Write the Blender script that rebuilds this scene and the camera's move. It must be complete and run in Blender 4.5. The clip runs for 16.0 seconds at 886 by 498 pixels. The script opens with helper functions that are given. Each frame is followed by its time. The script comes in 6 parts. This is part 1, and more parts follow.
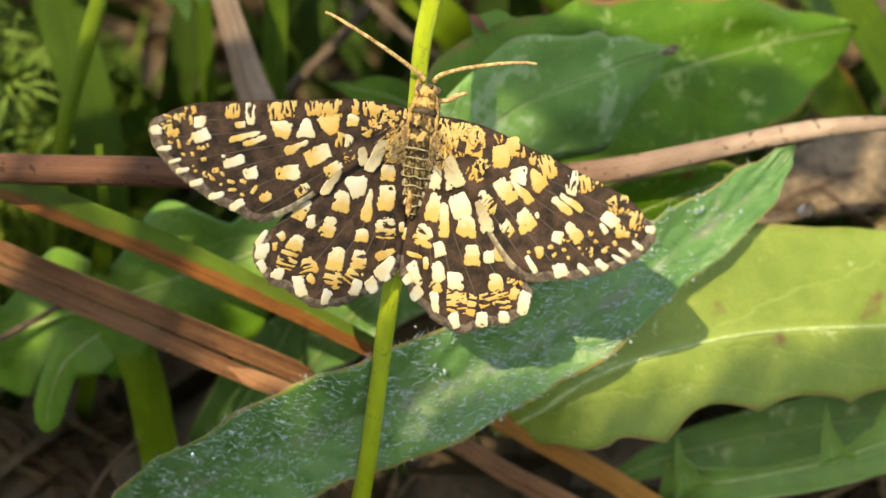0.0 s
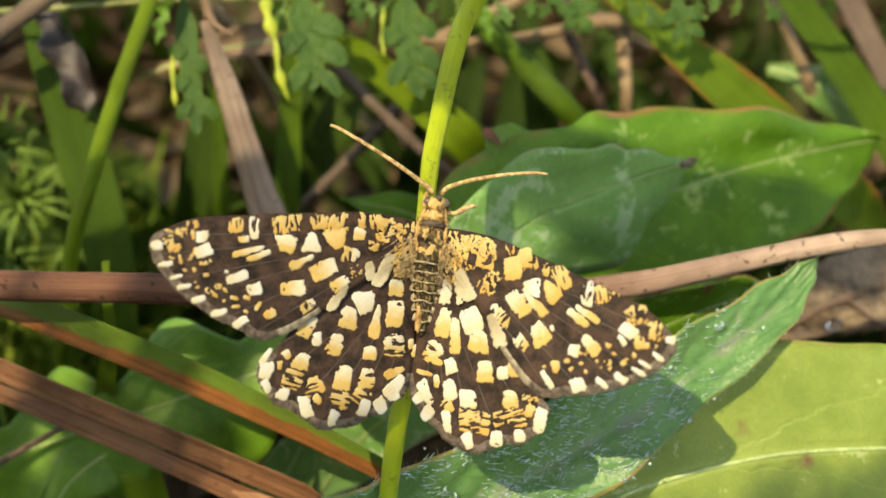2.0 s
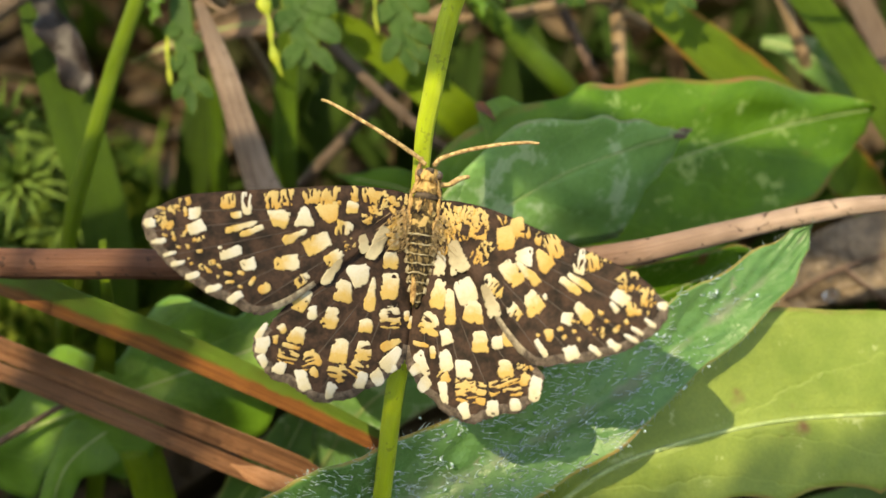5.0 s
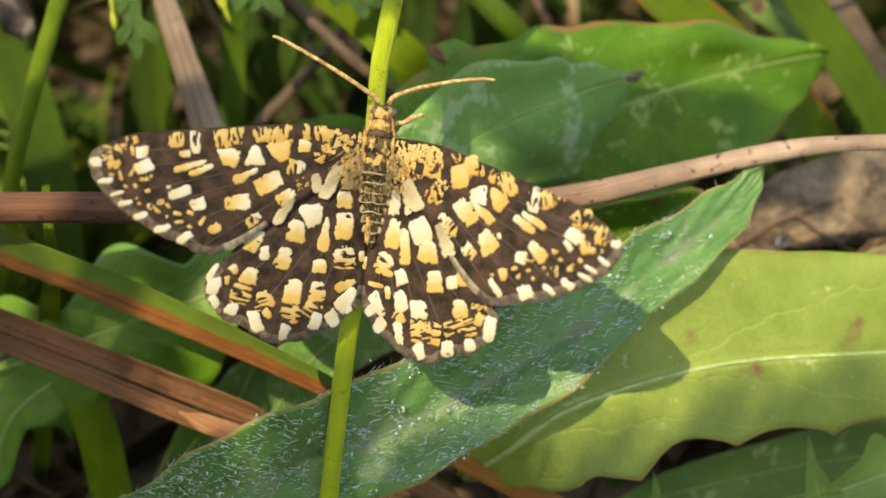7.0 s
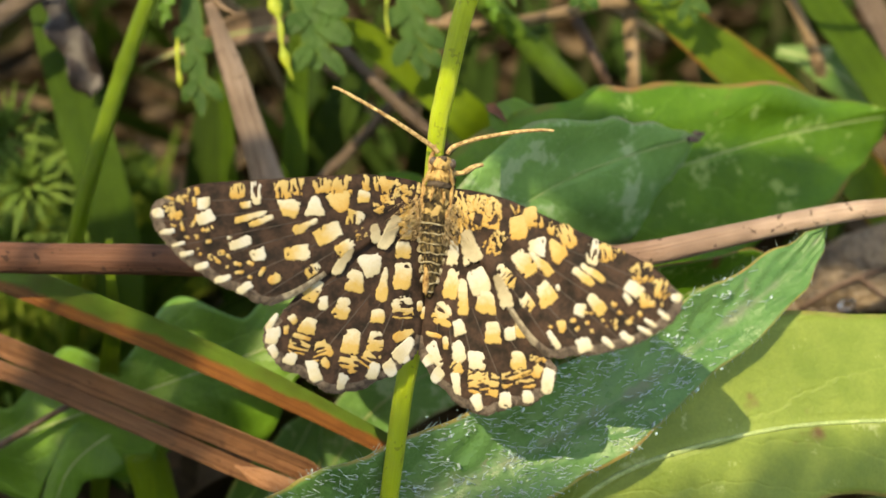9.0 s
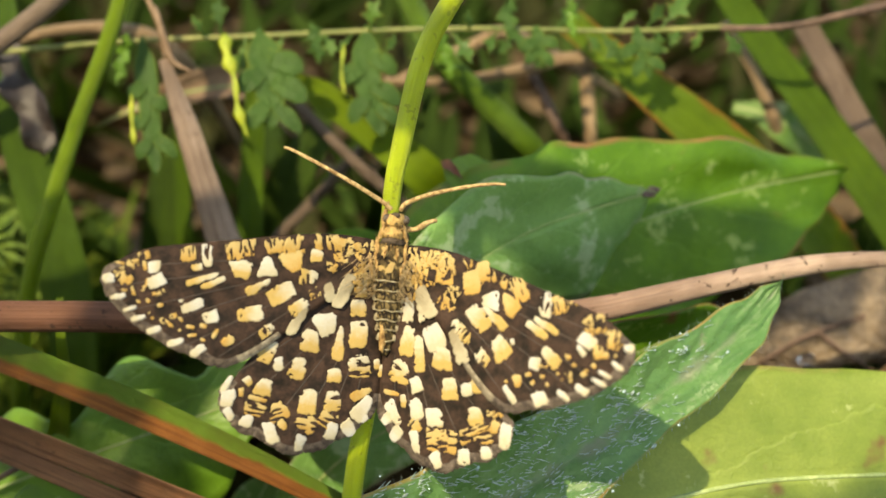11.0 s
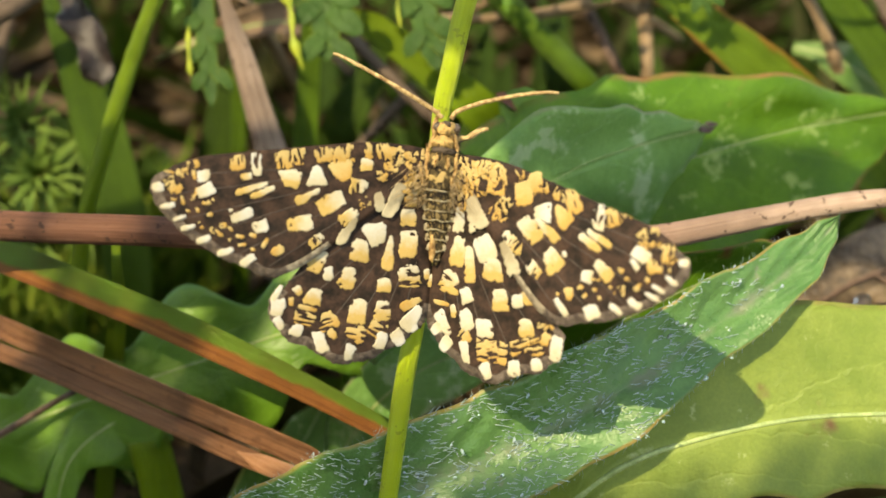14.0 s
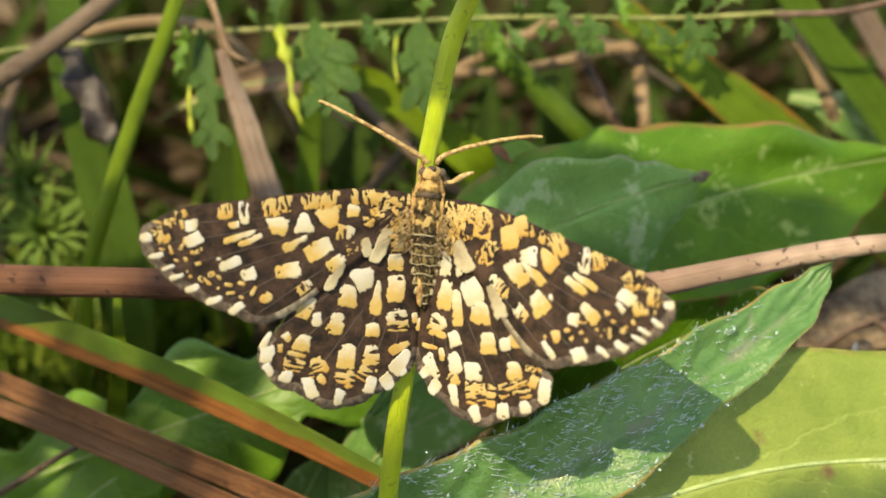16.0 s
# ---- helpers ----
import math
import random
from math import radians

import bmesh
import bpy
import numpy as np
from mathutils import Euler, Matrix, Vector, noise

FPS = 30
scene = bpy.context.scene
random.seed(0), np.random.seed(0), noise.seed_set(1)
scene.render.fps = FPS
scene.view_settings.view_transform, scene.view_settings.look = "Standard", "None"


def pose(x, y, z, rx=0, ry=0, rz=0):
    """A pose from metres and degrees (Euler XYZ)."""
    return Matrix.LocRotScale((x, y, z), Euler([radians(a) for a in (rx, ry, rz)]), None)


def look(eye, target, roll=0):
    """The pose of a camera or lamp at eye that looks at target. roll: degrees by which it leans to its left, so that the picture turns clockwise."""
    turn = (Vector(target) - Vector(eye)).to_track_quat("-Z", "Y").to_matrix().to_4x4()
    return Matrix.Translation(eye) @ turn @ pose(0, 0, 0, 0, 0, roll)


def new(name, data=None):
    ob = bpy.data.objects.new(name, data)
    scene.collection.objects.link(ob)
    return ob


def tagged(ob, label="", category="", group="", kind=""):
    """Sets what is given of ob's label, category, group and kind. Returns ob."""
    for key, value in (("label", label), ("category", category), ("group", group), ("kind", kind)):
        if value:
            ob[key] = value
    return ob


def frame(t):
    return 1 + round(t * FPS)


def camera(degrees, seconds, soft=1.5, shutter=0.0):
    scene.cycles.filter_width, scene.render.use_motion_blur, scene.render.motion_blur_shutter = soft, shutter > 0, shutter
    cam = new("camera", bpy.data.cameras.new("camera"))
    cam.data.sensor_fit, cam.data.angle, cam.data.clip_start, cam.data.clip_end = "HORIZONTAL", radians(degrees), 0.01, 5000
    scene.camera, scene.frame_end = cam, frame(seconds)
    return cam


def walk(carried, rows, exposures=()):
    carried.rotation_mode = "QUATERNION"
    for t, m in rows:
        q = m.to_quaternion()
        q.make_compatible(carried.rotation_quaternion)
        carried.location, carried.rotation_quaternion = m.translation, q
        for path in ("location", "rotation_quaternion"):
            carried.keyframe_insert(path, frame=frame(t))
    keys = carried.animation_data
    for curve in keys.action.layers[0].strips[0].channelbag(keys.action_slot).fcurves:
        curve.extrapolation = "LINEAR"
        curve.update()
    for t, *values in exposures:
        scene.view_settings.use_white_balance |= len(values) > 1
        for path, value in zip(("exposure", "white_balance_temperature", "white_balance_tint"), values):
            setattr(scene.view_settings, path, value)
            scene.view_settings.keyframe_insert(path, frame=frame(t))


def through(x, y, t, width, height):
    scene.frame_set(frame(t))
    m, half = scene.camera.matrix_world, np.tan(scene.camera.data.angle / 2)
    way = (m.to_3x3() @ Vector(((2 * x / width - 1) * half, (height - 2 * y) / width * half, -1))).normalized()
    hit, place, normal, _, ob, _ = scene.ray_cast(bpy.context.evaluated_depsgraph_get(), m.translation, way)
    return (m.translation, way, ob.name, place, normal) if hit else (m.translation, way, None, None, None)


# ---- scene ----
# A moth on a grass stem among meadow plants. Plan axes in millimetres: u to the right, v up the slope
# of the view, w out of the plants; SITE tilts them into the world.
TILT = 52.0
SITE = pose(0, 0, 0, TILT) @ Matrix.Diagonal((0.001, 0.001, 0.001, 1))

CAMERA_PATH = [
    (0, -0.002590, -0.048923, 0.041892, 48.847, -1.747, 0.001),
    (0.5, -0.001690, -0.048384, 0.041208, 51.132, -1.454, 0.414),
    (1, -0.001549, -0.048035, 0.041014, 51.456, -1.250, 0.700),
    (1.5, -0.001562, -0.047742, 0.040379, 50.588, -0.965, 0.892),
    (2, -0.001273, -0.047398, 0.040669, 53.760, -0.630, 1.081),
    (2.5, -0.001074, -0.047598, 0.040809, 54.575, -0.230, 1.337),
    (3, -0.000061, -0.048121, 0.040684, 53.780, -0.520, 0.843),
    (3.5, -0.000027, -0.048098, 0.040822, 54.619, 0.350, 1.932),
    (4, -0.000039, -0.048239, 0.040536, 53.463, 0.625, 1.698),
    (4.2, -0.000175, -0.048330, 0.040376, 52.869, 0.408, 1.236),
    (6.3, -0.000449, -0.048246, 0.038801, 55.022, 0.183, 0.714),
    (6.5, -0.000178, -0.048190, 0.038520, 53.791, 0.156, 0.335),
    (7, -0.000010, -0.048566, 0.037911, 52.583, -0.491, -0.635),
    (7.5, 0.000377, -0.048322, 0.037728, 53.875, -0.848, -0.513),
    (8, -0.000287, -0.048486, 0.037756, 55.927, -0.045, 1.336),
    (8.5, -0.000342, -0.048960, 0.037477, 56.575, 0.090, 1.820),
    (8.7, -0.000188, -0.048922, 0.037610, 55.337, 0.292, 1.853),
    (10.8, 0.000310, -0.048530, 0.037206, 56.342, 0.467, 1.324),
    (11, 0.000865, -0.048499, 0.037152, 57.878, -0.050, 0.624),
    (11.5, 0.001405, -0.048547, 0.037437, 56.771, -0.515, -0.242),
    (12, 0.000932, -0.048757, 0.037106, 56.081, -0.340, 0.461),
    (12.5, 0.000688, -0.048852, 0.037261, 56.485, -0.289, 0.942),
    (13, 0.000673, -0.048976, 0.036946, 56.117, -0.203, 1.501),
    (13.5, 0.000802, -0.049232, 0.036066, 57.327, 0.180, 2.554),
    (14, 0.001045, -0.049482, 0.035365, 56.620, 0.544, 3.050),
    (14.5, 0.001333, -0.049650, 0.035646, 58.695, 1.047, 3.694),
    (15, 0.001386, -0.050125, 0.035641, 58.346, 2.062, 4.924),
    (15.5, 0.002070, -0.049964, 0.035801, 58.899, 1.098, 2.596),
    (16, 0.002385, -0.049997, 0.035619, 58.874, 1.682, 3.404),
]
cam = camera(36.18, 16.0, soft=1.6)
cam.data.dof.use_dof, cam.data.dof.focus_distance, cam.data.dof.aperture_fstop = True, 0.0632, 42
WHITE = (9700, 5)
EXPOSURES = [(t, value, *WHITE) for t, value in ((0, 1.71), (1.0, 1.64), (2.4, 1.64), (3.0, 1.73), (3.5, 1.66), (4, 1.63), (7, 1.59), (8.5, 1.62), (11, 1.62), (13, 1.60), (14, 1.71), (14.5, 1.74), (15.0, 1.71), (15.5, 1.64), (16, 1.63))]
walk(cam, [(t, pose(x, y, z, rx, ry, rz)) for t, x, y, z, rx, ry, rz in CAMERA_PATH], EXPOSURES)

# ---- light ----
TO_SUN = Vector((-0.35, 0.38, 0.86)).normalized()
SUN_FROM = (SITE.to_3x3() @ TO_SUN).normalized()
world = bpy.data.worlds.new("sky")
scene.world = world
world.use_nodes = True
sky = world.node_tree.nodes.new("ShaderNodeTexSky")
sky.sky_type, sky.sun_disc = "NISHITA", False
sky.sun_elevation = math.asin(SUN_FROM.z)
sky.sun_rotation = math.atan2(SUN_FROM.x, SUN_FROM.y)
world.node_tree.links.new(sky.outputs[0], world.node_tree.nodes["Background"].inputs[0])
world.node_tree.nodes["Background"].inputs[1].default_value = 0.15
sun = new("sun", bpy.data.lights.new("sun", "SUN"))
sun.data.energy, sun.data.angle, sun.data.color = 2.2, radians(0.5), (1.0, 0.94, 0.82)
sun.matrix_world = look(SUN_FROM, (0, 0, 0))


# ---- materials ----
class Nodes:
    def __init__(self, name):
        self.mat = bpy.data.materials.new(name)
        self.mat.use_nodes = True
        self.tree = self.mat.node_tree
        self.bsdf = self.tree.nodes["Principled BSDF"]
        self.out = self.tree.nodes["Material Output"]
        self.coord = self.add("ShaderNodeTexCoord")

    def add(self, kind, **values):
        node = self.tree.nodes.new(kind)
        for key, value in values.items():
            if key == "operation":
                node.operation = value
            elif key == "blend":
                node.blend_type = value
        return node

    def link(self, a, b):
        self.tree.links.new(a, b)

    def noise(self, size, detail=3.0, rough=0.6, stretch=None, where="Object"):
        """Noise with patches of about size millimetres; stretch squeezes it along x, y, z."""
        node = self.add("ShaderNodeTexNoise")
        node.inputs["Scale"].default_value = 1000.0 / size if where == "Object" else size
        node.inputs["Detail"].default_value, node.inputs["Roughness"].default_value = detail, rough
        source = self.coord.outputs[where]
        if stretch:
            mapping = self.add("ShaderNodeMapping")
            mapping.inputs["Scale"].default_value = stretch
            self.link(source, mapping.inputs[0])
            source = mapping.outputs[0]
        self.link(source, node.inputs["Vector"])
        return node.outputs["Fac"]

    def ramp(self, fac, low, high, ends=(0.0, 1.0)):
        node = self.add("ShaderNodeMapRange")
        node.inputs["From Min"].default_value, node.inputs["From Max"].default_value = low, high
        node.inputs["To Min"].default_value, node.inputs["To Max"].default_value = ends
        self.link(fac, node.inputs["Value"])
        return node.outputs[0]

    def maths(self, operation, a, b=None):
        node = self.add("ShaderNodeMath", operation=operation)
        for k, v in enumerate((a, b)):
            if v is None:
                continue
            if isinstance(v, (int, float)):
                node.inputs[k].default_value = v
            else:
                self.link(v, node.inputs[k])
        return node.outputs[0]

    def mix(self, fac, a, b, blend="MIX"):
        node = self.add("ShaderNodeMixRGB", blend=blend)
        for k, v in enumerate((fac, a, b)):
            if isinstance(v, (int, float)):
                node.inputs[k].default_value = v
            elif isinstance(v, tuple):
                node.inputs[k].default_value = (*v, 1)
            else:
                self.link(v, node.inputs[k])
        return node.outputs[0]

    def uv(self):
        node = self.add("ShaderNodeSeparateXYZ")
        self.link(self.coord.outputs["UV"], node.inputs[0])
        return node.outputs[0], node.outputs[1]

    def finish(self, colour, rough=0.5, bump=None, height=0.05, through=0.0, glow=None, spec=0.5, rough_from=None, sheen=0.0):
        """height in millimetres; through: the share of light that passes the leaf."""
        self.link(colour, self.bsdf.inputs["Base Color"])
        self.bsdf.inputs["Roughness"].default_value = rough
        if rough_from is not None:
            self.link(rough_from, self.bsdf.inputs["Roughness"])
        self.bsdf.inputs["Specular IOR Level"].default_value = spec
        if sheen:
            self.bsdf.inputs["Sheen Weight"].default_value, self.bsdf.inputs["Sheen Roughness"].default_value = sheen, 0.45
            self.bsdf.inputs["Sheen Tint"].default_value = (0.85, 0.95, 1.0, 1)
        if bump is not None:
            node = self.add("ShaderNodeBump")
            node.inputs["Distance"].default_value = height * 0.001
            node.inputs["Strength"].default_value = 1.0
            self.link(bump, node.inputs["Height"])
            self.link(node.outputs[0], self.bsdf.inputs["Normal"])
        if through:
            glass = self.add("ShaderNodeBsdfTranslucent")
            tint = self.mix(1.0, colour, (1.25, 1.15, 0.45), "MULTIPLY")
            self.link(tint, glass.inputs[0])
            blend = self.add("ShaderNodeMixShader")
            blend.inputs[0].default_value = through
            self.link(self.bsdf.outputs[0], blend.inputs[1])
            self.link(glass.outputs[0], blend.inputs[2])
            self.link(blend.outputs[0], self.out.inputs[0])
        return self.mat


def leaf_material(name, dark, light, rim=(0.20, 0.05, 0.03), rim_from=0.95, vein=0.35, side_veins=9.0, blotch=0.0,
                  blotch_colour=(0.35, 0.42, 0.22), rough=0.42, through=0.3, spec=0.5, rib=0.012, brown=0.0, relief=0.45, stain=None, sheen=0.0):
    n = Nodes(name)
    across, along = n.uv()
    off = n.maths("ABSOLUTE", n.maths("SUBTRACT", across, 0.5))
    colour = n.mix(n.ramp(n.noise(2.6, 4), 0.3, 0.7), dark, light)
    grain = n.noise(0.16, 3)
    colour = n.mix(n.ramp(grain, 0.35, 0.65, (0.0, 0.22)), colour, tuple(c * 0.55 for c in dark))
    ribline = n.ramp(off, rib * 2.2, rib * 0.5)
    slant = n.maths("SUBTRACT", n.maths("MULTIPLY", along, side_veins), n.maths("MULTIPLY", off, 3.2))
    wobble = n.maths("MULTIPLY", n.noise(1.8, 2), 0.5)
    saw = n.maths("ABSOLUTE", n.maths("SUBTRACT", n.maths("FRACT", n.maths("ADD", slant, wobble)), 0.5))
    veins = n.maths("MAXIMUM", ribline, n.ramp(saw, 0.05, 0.0, (0.0, 0.55)))
    pale = tuple(min(1.0, c * 1.5 + 0.05) for c in light)
    colour = n.mix(n.maths("MULTIPLY", veins, vein), colour, pale)
    if blotch:
        spots = n.ramp(n.noise(2.2, 5, 0.68), 0.64 - blotch * 0.18, 0.71 - blotch * 0.18)
        colour = n.mix(n.maths("MULTIPLY", spots, 0.8), colour, blotch_colour)
    if stain:
        middle = n.ramp(n.maths("ADD", off, n.maths("MULTIPLY", n.noise(2.4, 4, 0.65), 0.55)), 0.36, 0.24)
        colour = n.mix(n.maths("MULTIPLY", middle, 0.75), colour, stain)
    if brown:
        scars = n.ramp(n.noise(3.1, 3, 0.55), 0.70 - brown * 0.1, 0.76)
        colour = n.mix(scars, colour, (0.16, 0.07, 0.035))
    edge = n.ramp(n.maths("ADD", off, n.maths("MULTIPLY", n.noise(1.2, 2), 0.03)), rim_from * 0.5, 0.5)
    edge = n.maths("MULTIPLY", edge, n.ramp(n.noise(4.2, 3), 0.36, 0.60))
    colour = n.mix(n.maths("MULTIPLY", edge, 0.85), colour, rim)
    height = n.maths("ADD", n.maths("MULTIPLY", veins, -relief), n.maths("ADD", n.maths("MULTIPLY", grain, 0.35), n.noise(0.9, 3)))
    gloss = n.ramp(n.noise(1.3, 3), 0.3, 0.7, (rough - 0.1, rough + 0.14))
    return n.finish(colour, rough, height, 0.12, through, spec=spec, rough_from=gloss, sheen=sheen)


def straw_material(name, dark, light, streak=(0.35, 9.0), fleck=0.0, rough=0.5, green=None, green_from=0.5, through=0.0, rim=None, pale=None, spec=0.25, grain=0.5):
    """Dry or fresh grass: fibres run along the blade (its v)."""
    n = Nodes(name)
    across, along = n.uv()
    fibres = n.noise(7.0, 4, 0.7, (9.0, 1.2, 1.0), "UV")
    fine = n.noise(26.0, 3, 0.6, (6.0, 0.7, 1.0), "UV")
    colour = n.mix(n.ramp(fibres, 0.36, 0.64), dark, light)
    broad = n.noise(1.0, 3, 0.6, (6.0, 1.4, 1.0), "UV")
    colour = n.mix(n.ramp(broad, 0.42, 0.60, (0.0, 0.6)), colour, light)
    colour = n.mix(n.ramp(broad, 0.46, 0.34, (0.0, 0.6)), colour, dark)
    colour = n.mix(n.ramp(fine, 0.35, 0.7, (0.0, grain)), colour, tuple(c * 0.45 for c in dark))
    if green:
        side = n.ramp(n.maths("ADD", n.maths("SUBTRACT", across, n.maths("MULTIPLY", n.maths("SUBTRACT", along, 0.55), 0.45)), n.maths("MULTIPLY", n.noise(2.2, 3), 0.5)), green_from + 0.16, green_from + 0.30)
        colour = n.mix(side, colour, green)
    if pale:
        colour = n.mix(n.maths("MULTIPLY", n.ramp(along, 0.40, 0.50), n.ramp(fibres, 0.2, 0.55, (0.45, 1.0))), colour, pale)
    if rim:
        off = n.maths("ABSOLUTE", n.maths("SUBTRACT", across, 0.5))
        edge = n.ramp(n.maths("ADD", off, n.maths("MULTIPLY", n.noise(2.5, 3), 0.35)), 0.58, 0.66)
        colour = n.mix(n.maths("MULTIPLY", edge, 0.8), colour, rim)
    if fleck:
        spots = n.ramp(n.noise(0.5, 2), 0.63, 0.67)
        colour = n.mix(n.maths("MULTIPLY", spots, fleck), colour, (0.03, 0.015, 0.01))
    colour = n.mix(n.ramp(n.noise(3.5, 3), 0.35, 0.7, (0.0, 0.45)), colour, tuple(c * 0.5 for c in dark))
    return n.finish(colour, rough, n.maths("ADD", fibres, fine), 0.09, through, spec=spec)


def plain_material(name, dark, light, size=1.0, rough=0.6, height=0.05, through=0.0, spec=0.4, stretch=None):
    n = Nodes(name)
    colour = n.mix(n.ramp(n.noise(size, 4, 0.65, stretch), 0.36, 0.64), dark, light)
    colour = n.mix(n.ramp(n.noise(size * 0.17, 3), 0.35, 0.68, (0.0, 0.4)), colour, tuple(c * 0.5 for c in dark))
    return n.finish(colour, rough, n.noise(size * 0.3, 4), height, through, spec=spec)


def patch_material(name, head, tail, turn=(0.25, 0.8)):
    """Wing scales: the colour runs from the head's end of a patch to its tail, with fine rows of scales."""
    n = Nodes(name)
    across, along = n.uv()
    way = n.maths("ADD", along, n.maths("MULTIPLY", n.maths("SUBTRACT", n.noise(0.30, 3), 0.5), 0.8))
    colour = n.mix(n.ramp(way, *turn), head, tail)
    colour = n.mix(n.ramp(n.noise(0.07, 2), 0.52, 0.75, (0.0, 0.30)), colour, tuple(c * 0.55 for c in tail))
    return n.finish(colour, 0.7, n.noise(0.06, 2), 0.02, 0.0, spec=0.2)


def scribble_material(name, dark, light, size, low=0.47, high=0.53, stretch=None):
    """Sharp-edged scribbles of pale scales on dark ones."""
    n = Nodes(name)
    lines = n.maths("ABSOLUTE", n.maths("SUBTRACT", n.noise(size, 2, 0.5, stretch), 0.5))
    colour = n.mix(n.ramp(lines, low - 0.45, high - 0.45), dark, light)
    colour = n.mix(n.ramp(n.noise(0.9, 3), 0.4, 0.65, (0.0, 0.55)), colour, tuple(c * 0.5 for c in light))
    return n.finish(colour, 0.8, n.noise(0.08, 2), 0.04, 0.0, spec=0.15)


M_HAIRY_LEAF = leaf_material("hairy_leaf", (0.060, 0.165, 0.040), (0.115, 0.260, 0.074), (0.34, 0.22, 0.06), 0.955, 0.12, 11, 0.08, (0.20, 0.20, 0.14), 0.32, 0.26, 0.5, 0.004, relief=0.06, stain=(0.17, 0.19, 0.13), sheen=0.2)
M_BROAD_LEAF = leaf_material("broad_leaf", (0.058, 0.155, 0.010), (0.108, 0.250, 0.018), (0.30, 0.13, 0.06), 0.965, 0.2, 7, 0.35, (0.28, 0.40, 0.13), 0.42, 0.38, 0.3, brown=0.5)
M_BLUE_LEAF = leaf_material("blue_green_leaf", (0.115, 0.265, 0.065), (0.185, 0.37, 0.105), (0.26, 0.24, 0.16), 0.96, 0.10, 6, 0.75, (0.34, 0.47, 0.28), 0.40, 0.28, 0.35, sheen=0.15)
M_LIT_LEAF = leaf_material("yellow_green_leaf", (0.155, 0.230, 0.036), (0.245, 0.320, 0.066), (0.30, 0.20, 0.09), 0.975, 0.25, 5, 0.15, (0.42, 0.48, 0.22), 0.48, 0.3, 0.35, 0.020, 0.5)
M_TOOTHED_LEAF = leaf_material("toothed_leaf", (0.085, 0.18, 0.028), (0.16, 0.30, 0.055), (0.35, 0.45, 0.18), 0.95, 0.3, 6, 0.0, rough=0.45, through=0.35)
M_LOBED_LEAF = leaf_material("lobed_leaf", (0.075, 0.18, 0.016), (0.15, 0.31, 0.028), (0.10, 0.24, 0.05), 0.97, 0.25, 8, 0.0, rough=0.42, through=0.3)
M_DARK_LEAF = leaf_material("shade_leaf", (0.060, 0.15, 0.026), (0.12, 0.24, 0.042), (0.28, 0.30, 0.06), 0.93, 0.1, 7, 0.3, rough=0.5, through=0.25)
M_GREEN_BLADE = straw_material("green_blade", (0.070, 0.150, 0.010), (0.120, 0.225, 0.016), rough=0.5, through=0.35)
# brighter copy of the green blade; on some blades it stands in for sun
M_BRIGHT_BLADE = straw_material("bright_blade", (0.135, 0.24, 0.011), (0.22, 0.33, 0.017), rough=0.4, through=0.3)
M_RED_BLADE = straw_material("red_edged_blade", (0.10, 0.19, 0.014), (0.17, 0.28, 0.022), rough=0.45, through=0.3, rim=(0.34, 0.12, 0.03))
M_STEM = straw_material("fresh_stem", (0.33, 0.43, 0.014), (0.40, 0.50, 0.020), rough=0.4, fleck=0.35, spec=0.4, grain=0.12)
# pale lightens the stalk's far half: sunlight there is put into the colour
M_BROWN_STALK = straw_material("reddish_stalk", (0.10, 0.036, 0.020), (0.25, 0.12, 0.075), pale=(0.54, 0.39, 0.30), fleck=0.75, rough=0.55)
M_BROWN_BLADE = straw_material("brown_blade", (0.10, 0.034, 0.014), (0.48, 0.235, 0.12), fleck=0.35, rough=0.45)
M_TWO_TONE = straw_material("half_dead_blade", (0.14, 0.036, 0.010), (0.42, 0.17, 0.045), rough=0.45, green=(0.11, 0.21, 0.025), green_from=0.42)
M_ORANGE_BLADE = straw_material("orange_blade", (0.34, 0.11, 0.02), (0.58, 0.29, 0.07), rough=0.45)
M_CUT_LEAF = leaf_material("cut_leaf", (0.034, 0.085, 0.018), (0.062, 0.135, 0.028), (0.24, 0.28, 0.04), 0.92, 0.12, 6, 0.0, rough=0.55, through=0.3, spec=0.18)
# yellow that stands in for sunlight on leaf edges
M_SUNLIT_EDGE = plain_material("sunlit_edge_colour", (0.22, 0.30, 0.02), (0.44, 0.48, 0.05), 0.9, 0.5, 0.08, 0.2)
M_RED_TIP = plain_material("red_tip", (0.10, 0.030, 0.012), (0.22, 0.075, 0.03), 0.9, 0.4, 0.06)
M_WITHERED = plain_material("withered_tip", (0.05, 0.03, 0.03), (0.16, 0.11, 0.09), 0.6, 0.5, 0.06)
M_RUNNER = plain_material("creeping_stem", (0.10, 0.13, 0.03), (0.24, 0.24, 0.08), 1.6, 0.6, 0.05)
M_SMALL_LEAF = leaf_material("small_cut_leaf", (0.05, 0.13, 0.02), (0.10, 0.21, 0.03), (0.34, 0.20, 0.03), 0.92, 0.15, 5, 0.0, rough=0.5, through=0.35)
M_WIDE_BLADE = straw_material("wide_blade", (0.052, 0.118, 0.008), (0.085, 0.168, 0.012), rough=0.6, through=0.35)
# shaded copy of the green blade: shade is put into the colour
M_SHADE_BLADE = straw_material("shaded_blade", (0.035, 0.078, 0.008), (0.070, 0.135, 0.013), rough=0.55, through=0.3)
M_TUFT = straw_material("tuft_blade", (0.07, 0.17, 0.010), (0.13, 0.27, 0.016))
# torn straw, paler than the blade: a sun fleck is put into the colour
M_TORN = straw_material("torn_straw_sun_fleck", (0.40, 0.15, 0.06), (0.80, 0.44, 0.25), rough=0.4)
